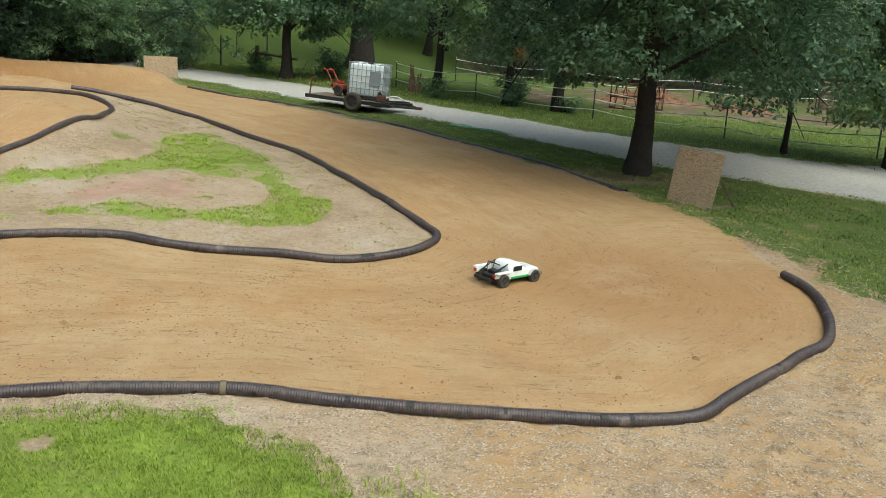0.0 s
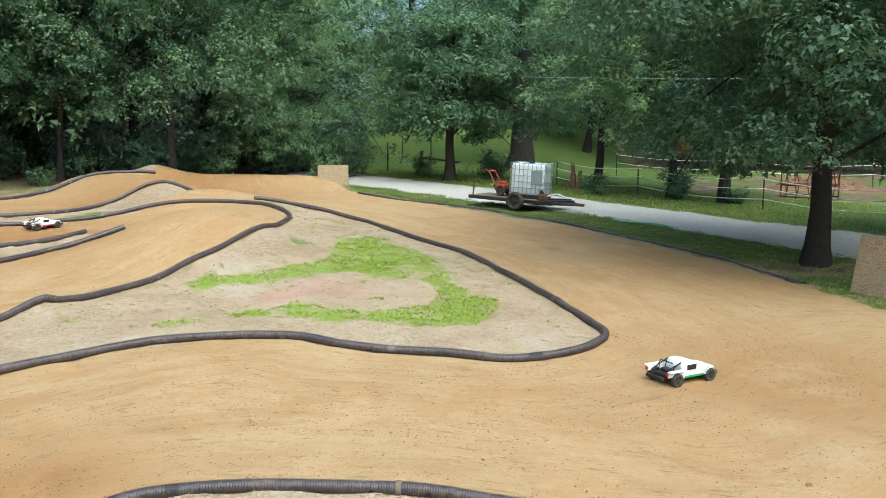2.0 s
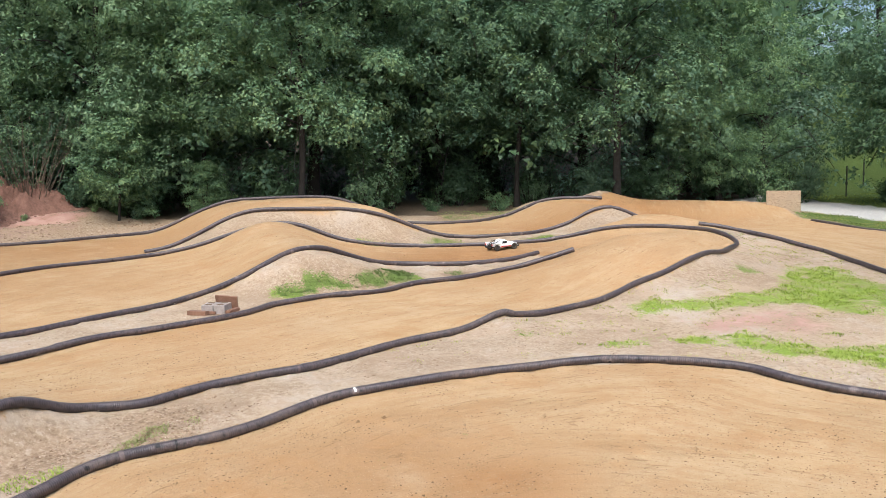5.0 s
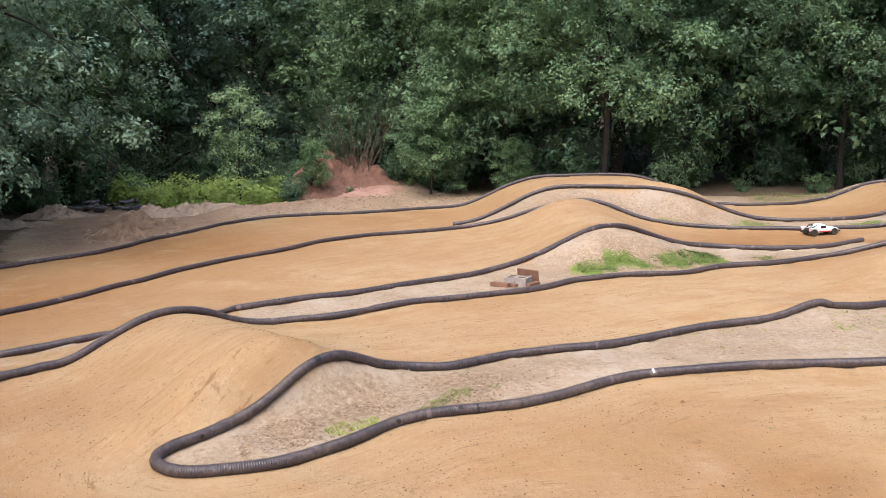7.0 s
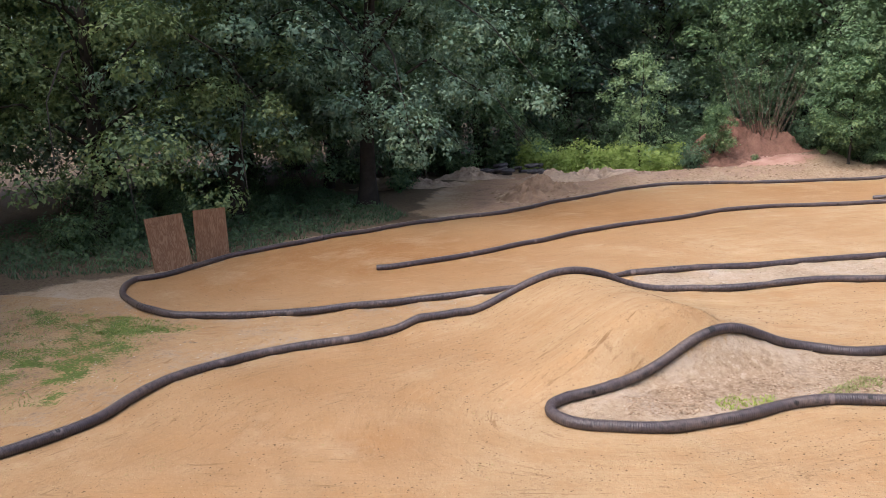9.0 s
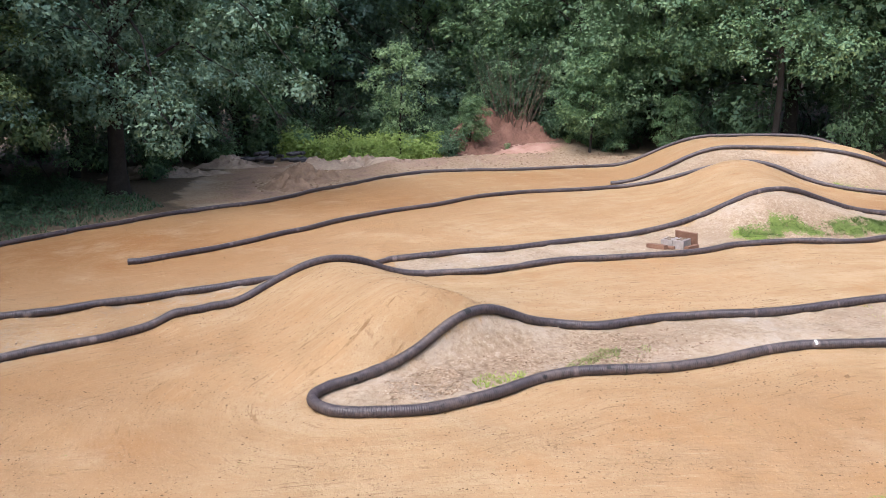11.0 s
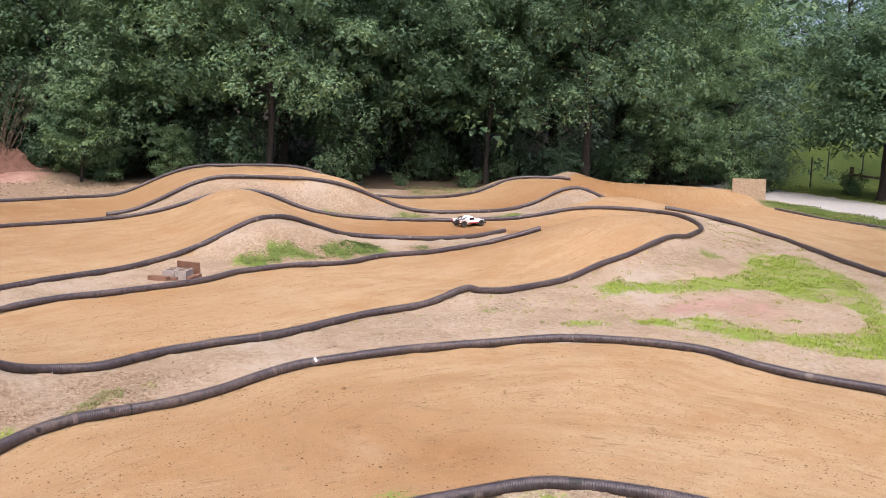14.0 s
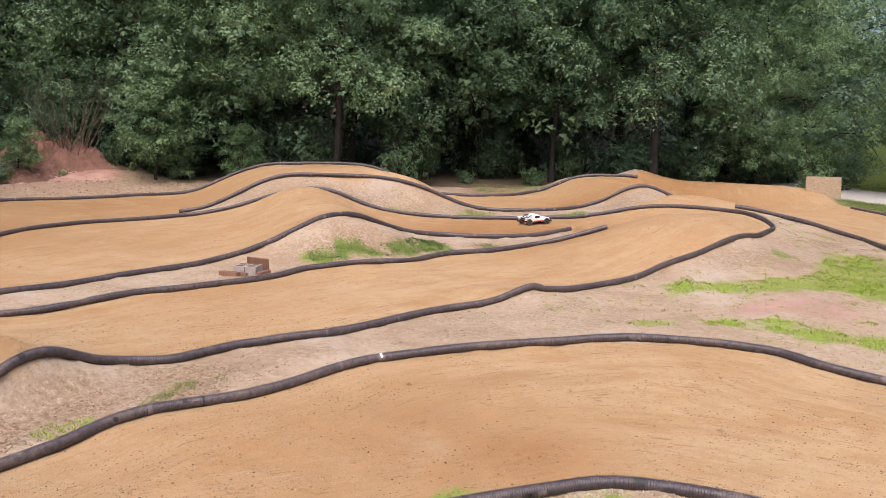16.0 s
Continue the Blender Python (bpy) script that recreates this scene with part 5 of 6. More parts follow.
pump = thing("water_pump", on_trailer(.7, -.42, .305, 20), "small water pump with pale hose on the trailer", "pump")
bm = bmesh.new()
box(bm, -.16, -.1, 0, .1, .1, .2, None, .03)
part("housing", bm, M_RUST, pump, "", True)
bm = bmesh.new()
rod(bm, (-.12, 0, .2), (-.04, 0, .25), .06)
part("inlet", bm, M_BLACK, pump)
hp = curve_through([(.08, 0, .12), (.35, .04, .2), (.62, -.02, .12), (.9, -.06, .05)], .05)
v, f = tube_arrays(hp, np.full(len(hp), .022), 8)
mesh_part("hose", mesh_np("hose", v, f, M_TAPE, True), pump)


# ---- concrete blocks and timbers ----
def concrete_block(m, label):
    ob = thing("concrete_block", m, label, "block", "concrete blocks on the sandy strip")
    bm = bmesh.new()
    box(bm, -.195, -.095, -.02, .195, .095, .135, None, .006)
    part("body", bm, M_CONCRETE, ob)
    for x in (-.1, .1):
        bm = bmesh.new()
        box(bm, x - .06, -.055, .133, x + .06, .055, .139)
        part("core", bm, M_CLOD, ob, "dark hollow core")
    return ob


BLK = pose(-12.03, 9.14, ground_z(-12.03, 9.14), 0, 0, 36)
concrete_block(BLK @ pose(-.1, .06, .0, 0, 0, 92), "pale grey concrete block between two timbers")
concrete_block(BLK @ pose(.105, .08, .0, 0, 0, 88), "grey concrete block beside a rusty board")


def timber(m, size, label, mat, name="timber"):
    ob = thing(name, m, label, "timber", "timbers round the blocks")
    bm = bmesh.new()
    box(bm, -size[0] / 2, -size[1] / 2, 0, size[0] / 2, size[1] / 2, size[2], None, .006)
    part("board", bm, mat, ob)
    return ob


timber(BLK @ pose(-.2, -.28, 0, 0, 0, -16), (.34, .12, .07), "red-brown timber lying in front of the blocks", M_BOARD)
timber(BLK @ pose(-.06, -.19, .0, 0, 0, -6), (.26, .07, .045), "red-brown plank lying against the blocks", M_BOARD)
timber(BLK @ pose(.12, .31, .0, 14, 3, -10), (.4, .03, .25), "rusty brown board standing behind the blocks", M_BOARD)
timber(BLK @ pose(.3, -.02, .0, 0, 0, 78), (.36, .08, .06), "short brown timber beside the blocks", M_BOARD)


# ---- radio-controlled trucks ----
def rc_truck(m, label, trim):
    ob = thing("model_truck", m, label, "model truck", "model trucks on the track")
    bm = bmesh.new()
    box(bm, -.3, -.09, .065, .3, .09, .095, None, .01)
    part("chassis", bm, M_BLACK, ob)
    # shell: cross sections from nose to bed
    sec = [(.40, .12, .10, .13, .08), (.37, .15, .095, .165, .11), (.24, .165, .09, .185, .13), (.13, .17, .085, .195, .135),
           (.04, .165, .085, .265, .11), (-.06, .165, .085, .275, .11), (-.12, .17, .085, .265, .115), (-.15, .172, .085, .20, .14)]
    bm = bmesh.new()
    rings = []
    for x, hw, z0, z1, tw in sec:
        mid_z = z0 + (min(z1, .19) - z0) * .85
        rings.append([bm.verts.new(p) for p in ((x, -hw, z0), (x, -hw, mid_z), (x, -tw, z1), (x, tw, z1), (x, hw, mid_z), (x, hw, z0))])
    for a, b in zip(rings, rings[1:]):
        for k in range(5):
            bm.faces.new((a[k], a[k + 1], b[k + 1], b[k]))
    bm.faces.new(rings[0])
    bm.faces.new(rings[-1][::-1])
    bmesh.ops.recalc_face_normals(bm, faces=bm.faces)
    bmesh.ops.bevel(bm, geom=bm.edges[:], offset=.011, segments=2, affect='EDGES', profile=.5)
    part("body_shell", bm, M_WHITE, ob, "white lexan body shell", True)
    # bed sides and fenders
    for s in (-1, 1):
        bm = bmesh.new()
        box(bm, -.40, s * .172 - .012, .12, -.14, s * .172 + .012, .195, None, .008)
        box(bm, -.40, s * .19 - .03, .178, -.17, s * .19 + .03, .198, None, .008)
        part("bed_side", bm, M_WHITE, ob)
        bm = bmesh.new()
        for k in range(6):
            a0, a1 = math.pi * (.1 + .8 * k / 6), math.pi * (.1 + .8 * (k + 1) / 6)
            p = [(.255 + math.cos(a) * .1, s * (.15 + o), .075 + math.sin(a) * .1) for a in (a0, a1) for o in (0, .065)]
            vs = [bm.verts.new(q) for q in (p[0], p[1], p[3], p[2])]
            bm.faces.new(vs)
        bmesh.ops.solidify(bm, geom=bm.faces[:], thickness=.006)
        part("front_fender", bm, M_WHITE, ob)
        bm = bmesh.new()
        box(bm, -.09, s * .1655 - .004, .175, .055, s * .1655 + .004, .235, None, .002)
        part("side_window", bm, M_GLASS_D, ob)
        bm = bmesh.new()
        box(bm, -.13, s * .1755 - .003, .088, .22, s * .1755 + .003, .112)
        part("sill_stripe", bm, trim, ob)
        bm = bmesh.new()
        box(bm, -.415, s * .165 - .018, .14, -.40, s * .165 + .018, .175)
        part("tail_light", bm, M_TRIM, ob, "small red tail light")
        bm = bmesh.new()
        rod(bm, (-.14, s * .11, .26), (-.38, s * .12, .15), .007)
        rod(bm, (-.14, s * .11, .26), (-.30, s * .0, .12), .006)
        rod(bm, (-.26, s * .115, .2), (-.26, s * .115, .1), .006)
        part("cage_bar", bm, M_BLACK, ob)
    bm = bmesh.new()
    box(bm, .045, -.1, .205, .052, .1, .255, pose(.09, 0, -.01, 0, -38, 0) @ pose(-.05, 0, -.0))
    part("windscreen", bm, M_GLASS_D, ob)
    bm = bmesh.new()
    box(bm, -.36, -.1, .095, -.16, .1, .14, None, .012)
    box(bm, -.30, -.05, .14, -.2, .06, .18, None, .01)
    part("engine", bm, M_BLACK, ob)
    bm = bmesh.new()
    rod(bm, (-.26, .1, .26), (-.26, -.1, .26), .007)
    rod(bm, (-.35, .1, .14), (-.25, .1, .26), .006)
    part("roll_hoop", bm, M_BLACK, ob)
    bm = bmesh.new()
    box(bm, -.45, -.14, .075, -.415, .14, .115, None, .01)
    part("rear_bumper", bm, M_BLACK, ob)
    bm = bmesh.new()
    box(bm, .39, -.14, .06, .45, .14, .10, None, .012)
    part("front_bumper", bm, M_BLACK, ob)
    bm = bmesh.new()
    box(bm, .29, -.05, .176, .345, .05, .181, pose(0, 0, .012, 0, 6, 0), .001)
    part("bonnet_panel", bm, M_BLACK, ob)
    for x in (.255, -.27):
        bm = bmesh.new()
        rod(bm, (x, -.19, .08), (x, .19, .08), .012)
        part("axle", bm, M_BLACK, ob)
        for s in (-1, 1):
            wheel_parts(ob, x, s * .185, .082, .082, .075)
    return ob


def slope_pose(x, y, turn):
    e = .2
    nx, ny = -(ground_z(x + e, y) - ground_z(x - e, y)) / (2 * e), -(ground_z(x, y + e) - ground_z(x, y - e)) / (2 * e)
    up = Vector((nx, ny, 1)).normalized()
    f = Vector((math.cos(radians(turn)), math.sin(radians(turn)), 0))
    s = up.cross(f).normalized()
    f = s.cross(up)
    m = Matrix((f, s, up)).transposed().to_4x4()
    m.translation = (x, y, ground_z(x, y))
    return m


rc_truck(slope_pose(.97, 9.92, 41) @ Matrix.Scale(.93, 4), "white model truck with green trim on the clay bend", M_GREEN)
rc_truck(slope_pose(-12.35, 18.05, 66) @ Matrix.Scale(.93, 4), "white model truck with red trim and muddy tyres on the clay", M_TRIM)


# ---- fences ----
def fence(points, tall, lines, label, span_label):
    ob = thing("wire_fence", pose(0, 0, 0), label, "fence")
    tops = []
    for x, y in points:
        z = ground_z(x, y)
        bm = bmesh.new()
        box(bm, x - .012, y - .012, z - .1, x + .012, y + .012, z + tall)
        box(bm, x - .02, y - .004, z - .1, x + .02, y + .004, z + tall - .02)
        part("post", bm, M_POST, ob)
        bm = bmesh.new()
        box(bm, x - .02, y - .02, z + tall - .01, x + .02, y + .02, z + tall + .04, None, .008)
        part("post_cap", bm, M_ROPE, ob, "white post cap")
        tops.append(z)
    for h in lines:
        for (a, za), (b, zb) in zip(zip(points, tops), zip(points[1:], tops[1:])):
            t = np.linspace(0, 1, 7)
            p = np.stack([a[0] + (b[0] - a[0]) * t, a[1] + (b[1] - a[1]) * t, za + (zb - za) * t + h - .12 * np.sin(t * math.pi)], 1)
            v, f = tube_arrays(p, np.full(7, .014), 6)
            mesh_part("fence_tape", mesh_np("fence_tape", v, f, M_ROPE, True), ob, span_label)
    return ob


fence(plan("24,15.5 18,19.2 14.6,21.6 11.61,23.67 8.18,25.79 4.78,28.32 1.16,31.57 -1.77,34.22"), .95, (.9, .62, .3), "electric fence of steel posts with white tape lines", "sagging white tape line")
fence(plan("30,41 22,39 15.5,37.6 10.2,36.9 5,37.5 0.5,39.5"), 1.0, (.95, .6), "far paddock fence of steel posts with white tape", "white tape line")
for x, y in plan("-12.5,40.3 -11.1,39.7 -9.4,38.3 -10.3,45 -8.4,43"):
    ob = thing("fence_post", pose(x, y, ground_z(x, y)), "thin dark steel fence post in the field", "post", "field fence posts")
    bm = bmesh.new()
    box(bm, -.025, -.025, -.1, .025, .025, 1.25)
    part("stake", bm, M_POST, ob)
    bm = bmesh.new()
    box(bm, -.045, -.006, .5, .045, .006, .62)
    part("cleat", bm, M_POST, ob)
brace = thing("fence_brace", pose(0, 0, 0), "weathered timber fence brace with two posts and a rail", "fence brace")
for x, y, r in ((-7.5, 36.3, .085), (-6.25, 35.2, .07)):
    bm = bmesh.new()
    rod(bm, (x, y, ground_z(x, y) - .1), (x + .04, y, ground_z(x, y) + 1.05), r, r * .85, 9)
    part("post", bm, M_STUD, brace)
bm = bmesh.new()
rod(bm, (-7.5, 36.3, ground_z(-7.5, 36.3) + .78), (-5.6, 34.7, ground_z(-5.6, 34.7) + .72), .05, .045, 8)
part("rail", bm, M_STUD, brace)

# hay feeder ring
fd = thing("hay_feeder", pose(7.0, 32.6, ground_z(7.0, 32.6)), "dark red tubular hay feeder ring in the paddock", "hay feeder")
for z, nm in ((.06, "ring"), (.45, "ring"), (.9, "ring")):
    a = np.linspace(0, 2 * math.pi, 25)
    v, f = tube_arrays(np.stack([np.cos(a) * .95, np.sin(a) * .95, np.full(25, z)], 1), np.full(25, .022), 6)
    mesh_part(nm, mesh_np(nm, v, f, M_FEED, True), fd)
for k in range(14):
    a = 2 * math.pi * k / 14
    bm = bmesh.new()
    rod(bm, (math.cos(a) * .95, math.sin(a) * .95, 0), (math.cos(a + .12) * .95, math.sin(a + .12) * .95, .5), .017, sides=6)
    rod(bm, (math.cos(a + .12) * .95, math.sin(a + .12) * .95, .5), (math.cos(a) * .95, math.sin(a) * .95, .92), .017, sides=6)
    part("upright", bm, M_FEED, fd)

# slatted grey crate at the far fence
cr = thing("slatted_crate", pose(17.5, 39.6, ground_z(17.5, 39.6), 0, 0, 20), "grey weathered slatted timber crate by the far fence", "crate")
for k in range(6):
    for y in (-.55, .55):
        bm = bmesh.new()
        box(bm, -.8, y - .02, .1 + k * .2, .8, y + .02, .24 + k * .2)
        part("slat", bm, M_STUD, cr)
for x in (-.78, .78):
    for y in (-.52, .52):
        bm = bmesh.new()
        box(bm, x - .05, y - .05, -.05, x + .05, y + .05, 1.28)
        part("corner_post", bm, M_STUD, cr)

# overhead cables
for a, b in (((-19.5, 55.0, 10.4), (14.0, 15.5, 5.4)), ((-17.6, 50.0, 7.2), (14.5, 14.5, 2.9 + 1.2))):
    t = np.linspace(0, 1, 24)[:, None]
    p = np.array(a) * (1 - t) + np.array(b) * t - np.array([[0, 0, .5]]) * np.sin(t * math.pi)
    v, f = tube_arrays(p, np.full(24, .013), 5)
    ob = tagged(new("overhead_cable", mesh_np("overhead_cable", v, f, M_WIRE, True)), "thin pale overhead cable strung between the trees", "cable", "overhead cables")


# hose on the verge and a split stump at the fence
hp = curve_through([(.3, 23.75, 0), (.47, 23.63, 0), (.8, 23.46, 0), (1.13, 23.41, 0), (1.5, 23.2, 0), (1.75, 22.8, 0)], .06)
hp[:, 2] = pipe_z(hp[:, 0], hp[:, 1]) + .035
v, f = tube_arrays(hp, np.full(len(hp), .02), 8)
tagged(new("garden_hose", mesh_np("garden_hose", v, f, simple("green_hose", (.12, .36, .22), (.2, .5, .32), 6, .45), True)), "pale green garden hose lying in the verge grass", "hose")
stump = thing("tree_stump", pose(-1.0, 33.0, ground_z(-1.0, 33.0)), "splintered reddish brown dead tree stump at the fence", "tree stump")
M_SPLIT = simple("split_heartwood", (.09, .045, .03), (.24, .14, .095), 5, .95, 0, .02, 40)
rs = np.random.default_rng(91)
for k in range(6):
    a = k * 1.05
    t = np.linspace(0, 1, 7)
    top = .55 + .45 * rs.random()
    p = np.c_[np.cos(a) * .14 + .05 * t * np.cos(a) + rs.normal(size=7) * .012, np.sin(a) * .14 + .05 * t * np.sin(a) + rs.normal(size=7) * .012, -.08 + (top + .08) * t]
    v, f = tube_arrays(p, np.linspace(.11, .02, 7), 7)
    mesh_part("splinter", mesh_np("splinter", v, f, M_SPLIT), stump)


# ---- heaps ----
def heap(x, y, rx, ry, tall, seed, mat, label, name="soil_mound", category="soil mound", turn=0.0):
    """A lumpy pile with a rough, clodded surface, sitting on the ground."""
    n, k = 76, 28
    a = np.linspace(0, 2 * math.pi, n, endpoint=False)
    vs = []
    for j in range(k + 1):
        r = 1 - j / k
        rr = r * (1 + .22 * (value_noise(np.cos(a) * 2 + seed, np.sin(a) * 2, seed) - .5) * 2)
        px, py = rr * rx * np.cos(a), rr * ry * np.sin(a)
        c, s = math.cos(radians(turn)), math.sin(radians(turn))
        wx, wy = x + px * c - py * s, y + px * s + py * c
        prof = (1 - r ** 1.5) ** 1.2
        lump = (value_noise(wx * 1.9, wy * 1.9, seed + 1) - .5) * 1.2 + (value_noise(wx * 5, wy * 5, seed + 2) - .5) * .8 + (value_noise(wx * 13, wy * 13, seed + 3) - .5) * .45
        wz = height(wx, wy) - .06 + tall * .8 * prof * np.maximum(.25, 1 + lump)
        vs.append(np.stack([wx, wy, wz], 1))
    v = np.vstack(vs)
    i, j = np.meshgrid(np.arange(k), np.arange(n), indexing="ij")
    j2 = (j + 1) % n
    f = np.stack([i * n + j, i * n + j2, (i + 1) * n + j2, (i + 1) * n + j], -1).reshape(-1, 4)
    return tagged(new(name, mesh_np(name, v, f, mat)), label, category, "piles behind the track")


heap(-23.6, 5.3, 1.0, .7, .55, 3, M_SOIL, "small pile of clodded brown soil behind the pipe")
heap(-25.6, 6.3, 1.9, 1.1, .42, 4, M_SOIL, "lumpy pile of dug brown soil behind the track", turn=30)
heap(-28.0, 8.2, 2.6, 1.1, .45, 5, M_SOIL_G, "low bank of pale gravelly soil", turn=60)
heap(-28.6, 2.6, 2.4, .9, .45, 6, M_SOIL_G, "low pale gravel pile under the trees", turn=80)
heap(-30.2, 4.9, 1.6, .8, .4, 7, M_SOIL_G, "pale gravel pile beside the heaped pipes", turn=60)
M_CLAY = simple("red_clay", (.105, .053, .038), (.255, .14, .102), 3.2, .98, 0, .05, 16)
heap(-29.4, 13.0, 1.9, .9, .5, 8, M_CLAY, "crumbling bank of red clay at the edge of the woods", turn=65)
heap(-30.1, 14.7, 2.3, 1.3, 1.15, 12, M_CLAY, "steep broken bank of red clay under the bare bush", turn=64)
heap(8.3, 36.5, 3.0, 1.6, .55, 9, M_CHIP, "brown heap of bark mulch in the paddock", "mulch_heap", "mulch heap", 10)
heap(11.8, 35.6, 2.2, 1.3, .35, 10, M_CHIP, "low brown heap of old hay in the paddock", "mulch_heap", "mulch heap", 0)

rp = random.Random(11)
M_OFFCUT = simple("dusty_black_pipe", (.022, .021, .024), (.11, .10, .108), 6, .5)
for k in range(26):
    u = rp.uniform(-1, 1)
    x, y = -30.1 + .35 * u + rp.uniform(-.3, .3), 6.2 + 1.35 * u + rp.uniform(-.2, .2)
    z = ground_z(x, y) + .12 + .14 * (k % 3) * (1 - abs(u))
    a, bow, r = rp.uniform(0, 6.28), rp.uniform(1.2, 5.2), rp.uniform(.2, .34)
    tip = rp.uniform(-.5, .5)
    pts = [(x + math.cos(a + bow * q / 6) * r, y + math.sin(a + bow * q / 6) * r * math.cos(tip), z + abs(math.sin(tip)) * r * (.5 + .5 * math.sin(a + bow * q / 6))) for q in range(7)]
    p = curve_through(pts, .05)
    v, f = tube_arrays(p, np.full(len(p), .055), 10)
    tagged(new("pipe_offcut", mesh_np("pipe_offcut", v, f, M_OFFCUT, True)), "curled offcut of black drain pipe in a heap", "pipe offcut", "heaped pipe offcuts")

# dead thin trunk and bare bushes
pale = thing("dead_sapling", pose(-24.4, 22.2, ground_z(-24.4, 22.2)), "thin pale dead sapling before the dark woods", "tree")
p = np.c_[np.linspace(0, .25, 8) + .05 * np.sin(np.arange(8) * 1.3), np.linspace(0, .05, 8), np.linspace(-.1, 3.6, 8)]
v, f = tube_arrays(p, np.linspace(.032, .012, 8), 7)
mesh_part("trunk", mesh_np("trunk", v, f, M_BARK_P, True), pale)


M_TWIG = simple("grey_twigs", (.07, .05, .035), (.16, .12, .085), 8, .95, 0, .004, 40)


def bare_bush(x, y, h, seed, label):
    rng = np.random.default_rng(seed)
    ob = thing("bare_bush", pose(x, y, ground_z(x, y)), label, "bush")
    vs, fs, base, tips = [], [], 0, []
    for q in range(26):
        a, rr = rng.random() * 6.283, rng.random() * .5
        t = np.linspace(0, 1, 7)[:, None]
        e = np.array([[math.cos(a) * h * .45, math.sin(a) * h * .45, h * (.6 + .5 * rng.random())]])
        p = np.array([[math.cos(a) * rr, math.sin(a) * rr, -.05]]) * (1 - t) + t ** 1.3 * e + np.cumsum(rng.normal(size=(7, 3)) * .05 * h * .3, axis=0)
        v, f = tube_arrays(p, .02 * (1.1 - t[:, 0]), 5)
        vs.append(v)
        fs.append(f + base)
        base += len(v)
        tips += [p[4], p[5], p[6]]
    mesh_part("stem", mesh_np("stem", np.vstack(vs), np.vstack(fs), M_TWIG, True), ob)
    mesh_part("sparse_foliage", leaves(rng, np.repeat(np.array(tips), 4, axis=0) + rng.normal(size=(len(tips) * 4, 3)) * .22, rng.normal(size=(len(tips) * 4, 3)) + np.array([0, 0, .6]), 5, .08, M_LEAF_K, "sparse_foliage"), ob)


bare_bush(-29.7, 15.2, 3.6, 61, "brown half-dead bush on the red clay bank")
bare_bush(-29.8, 15.1, 3.2, 62, "bare brown bush rooted in the clay bank")


# ---- stuff: grass, pebbles, clods ----
rng_s = np.random.default_rng(77)


def spread(poly, per_m2, clump=1.6, cut=.35, seed=1):
    """Random plan points in a polygon, thinned by noise."""
    p = np.array(poly)
    (x0, y0), (x1, y1) = p.min(0), p.max(0)
    n = int((x1 - x0) * (y1 - y0) * per_m2)
    x, y = rng_s.uniform(x0, x1, n), rng_s.uniform(y0, y1, n)
    w = value_noise(x * clump, y * clump, seed) * .6 + value_noise(x * clump * 3.3, y * clump * 3.3, seed + 1) * .4
    keep = inside(x, y, poly) & (w + rng_s.uniform(-.18, .18, n) > cut)
    return x[keep], y[keep]


def ground_top(x, y):
    """Height of the built ground sheet, with its roughness off the lanes."""
    lane = inside(x, y, OUTER)
    for p in INFIELD:
        lane = lane & ~inside(x, y, p)
    off = ~lane * 1.0
    return pipe_z(x, y) + off * ((value_noise(x * 5, y * 5, 3) - .5) * .05 + (value_noise(x * 13, y * 13, 4) - .5) * .025) + (value_noise(x * 3, y * 3, 8) - .5) * .012


def blades(name, x, y, h, width, mat, label):
    n = len(x)
    z = ground_top(x, y) - .01
    a = rng_s.uniform(0, 2 * np.pi, n)
    hh = h * rng_s.uniform(.5, 1.3, n)
    lean = rng_s.uniform(.3, 1.3, n) * hh
    dx, dy = np.cos(a), np.sin(a)
    sx, sy = -dy * width, dx * width
    b = np.stack([x, y, z], 1)
    s = np.stack([sx, sy, np.zeros(n)], 1)
    m = b + np.stack([dx * lean * .35, dy * lean * .35, hh * .6], 1)
    t = b + np.stack([dx * lean, dy * lean, hh], 1)
    v = np.stack([b - s, b + s, m + s * .7, m - s * .7, t], 1).reshape(-1, 3)
    i = np.arange(n)[:, None] * 5
    f = np.concatenate([i + np.array([[0, 1, 2]]), i + np.array([[0, 2, 3]]), i + np.array([[3, 2, 4]])], 1).reshape(-1, 3)
    return tagged(new(name, mesh_np(name, v, f, mat)), label, "grass", kind="stuff")


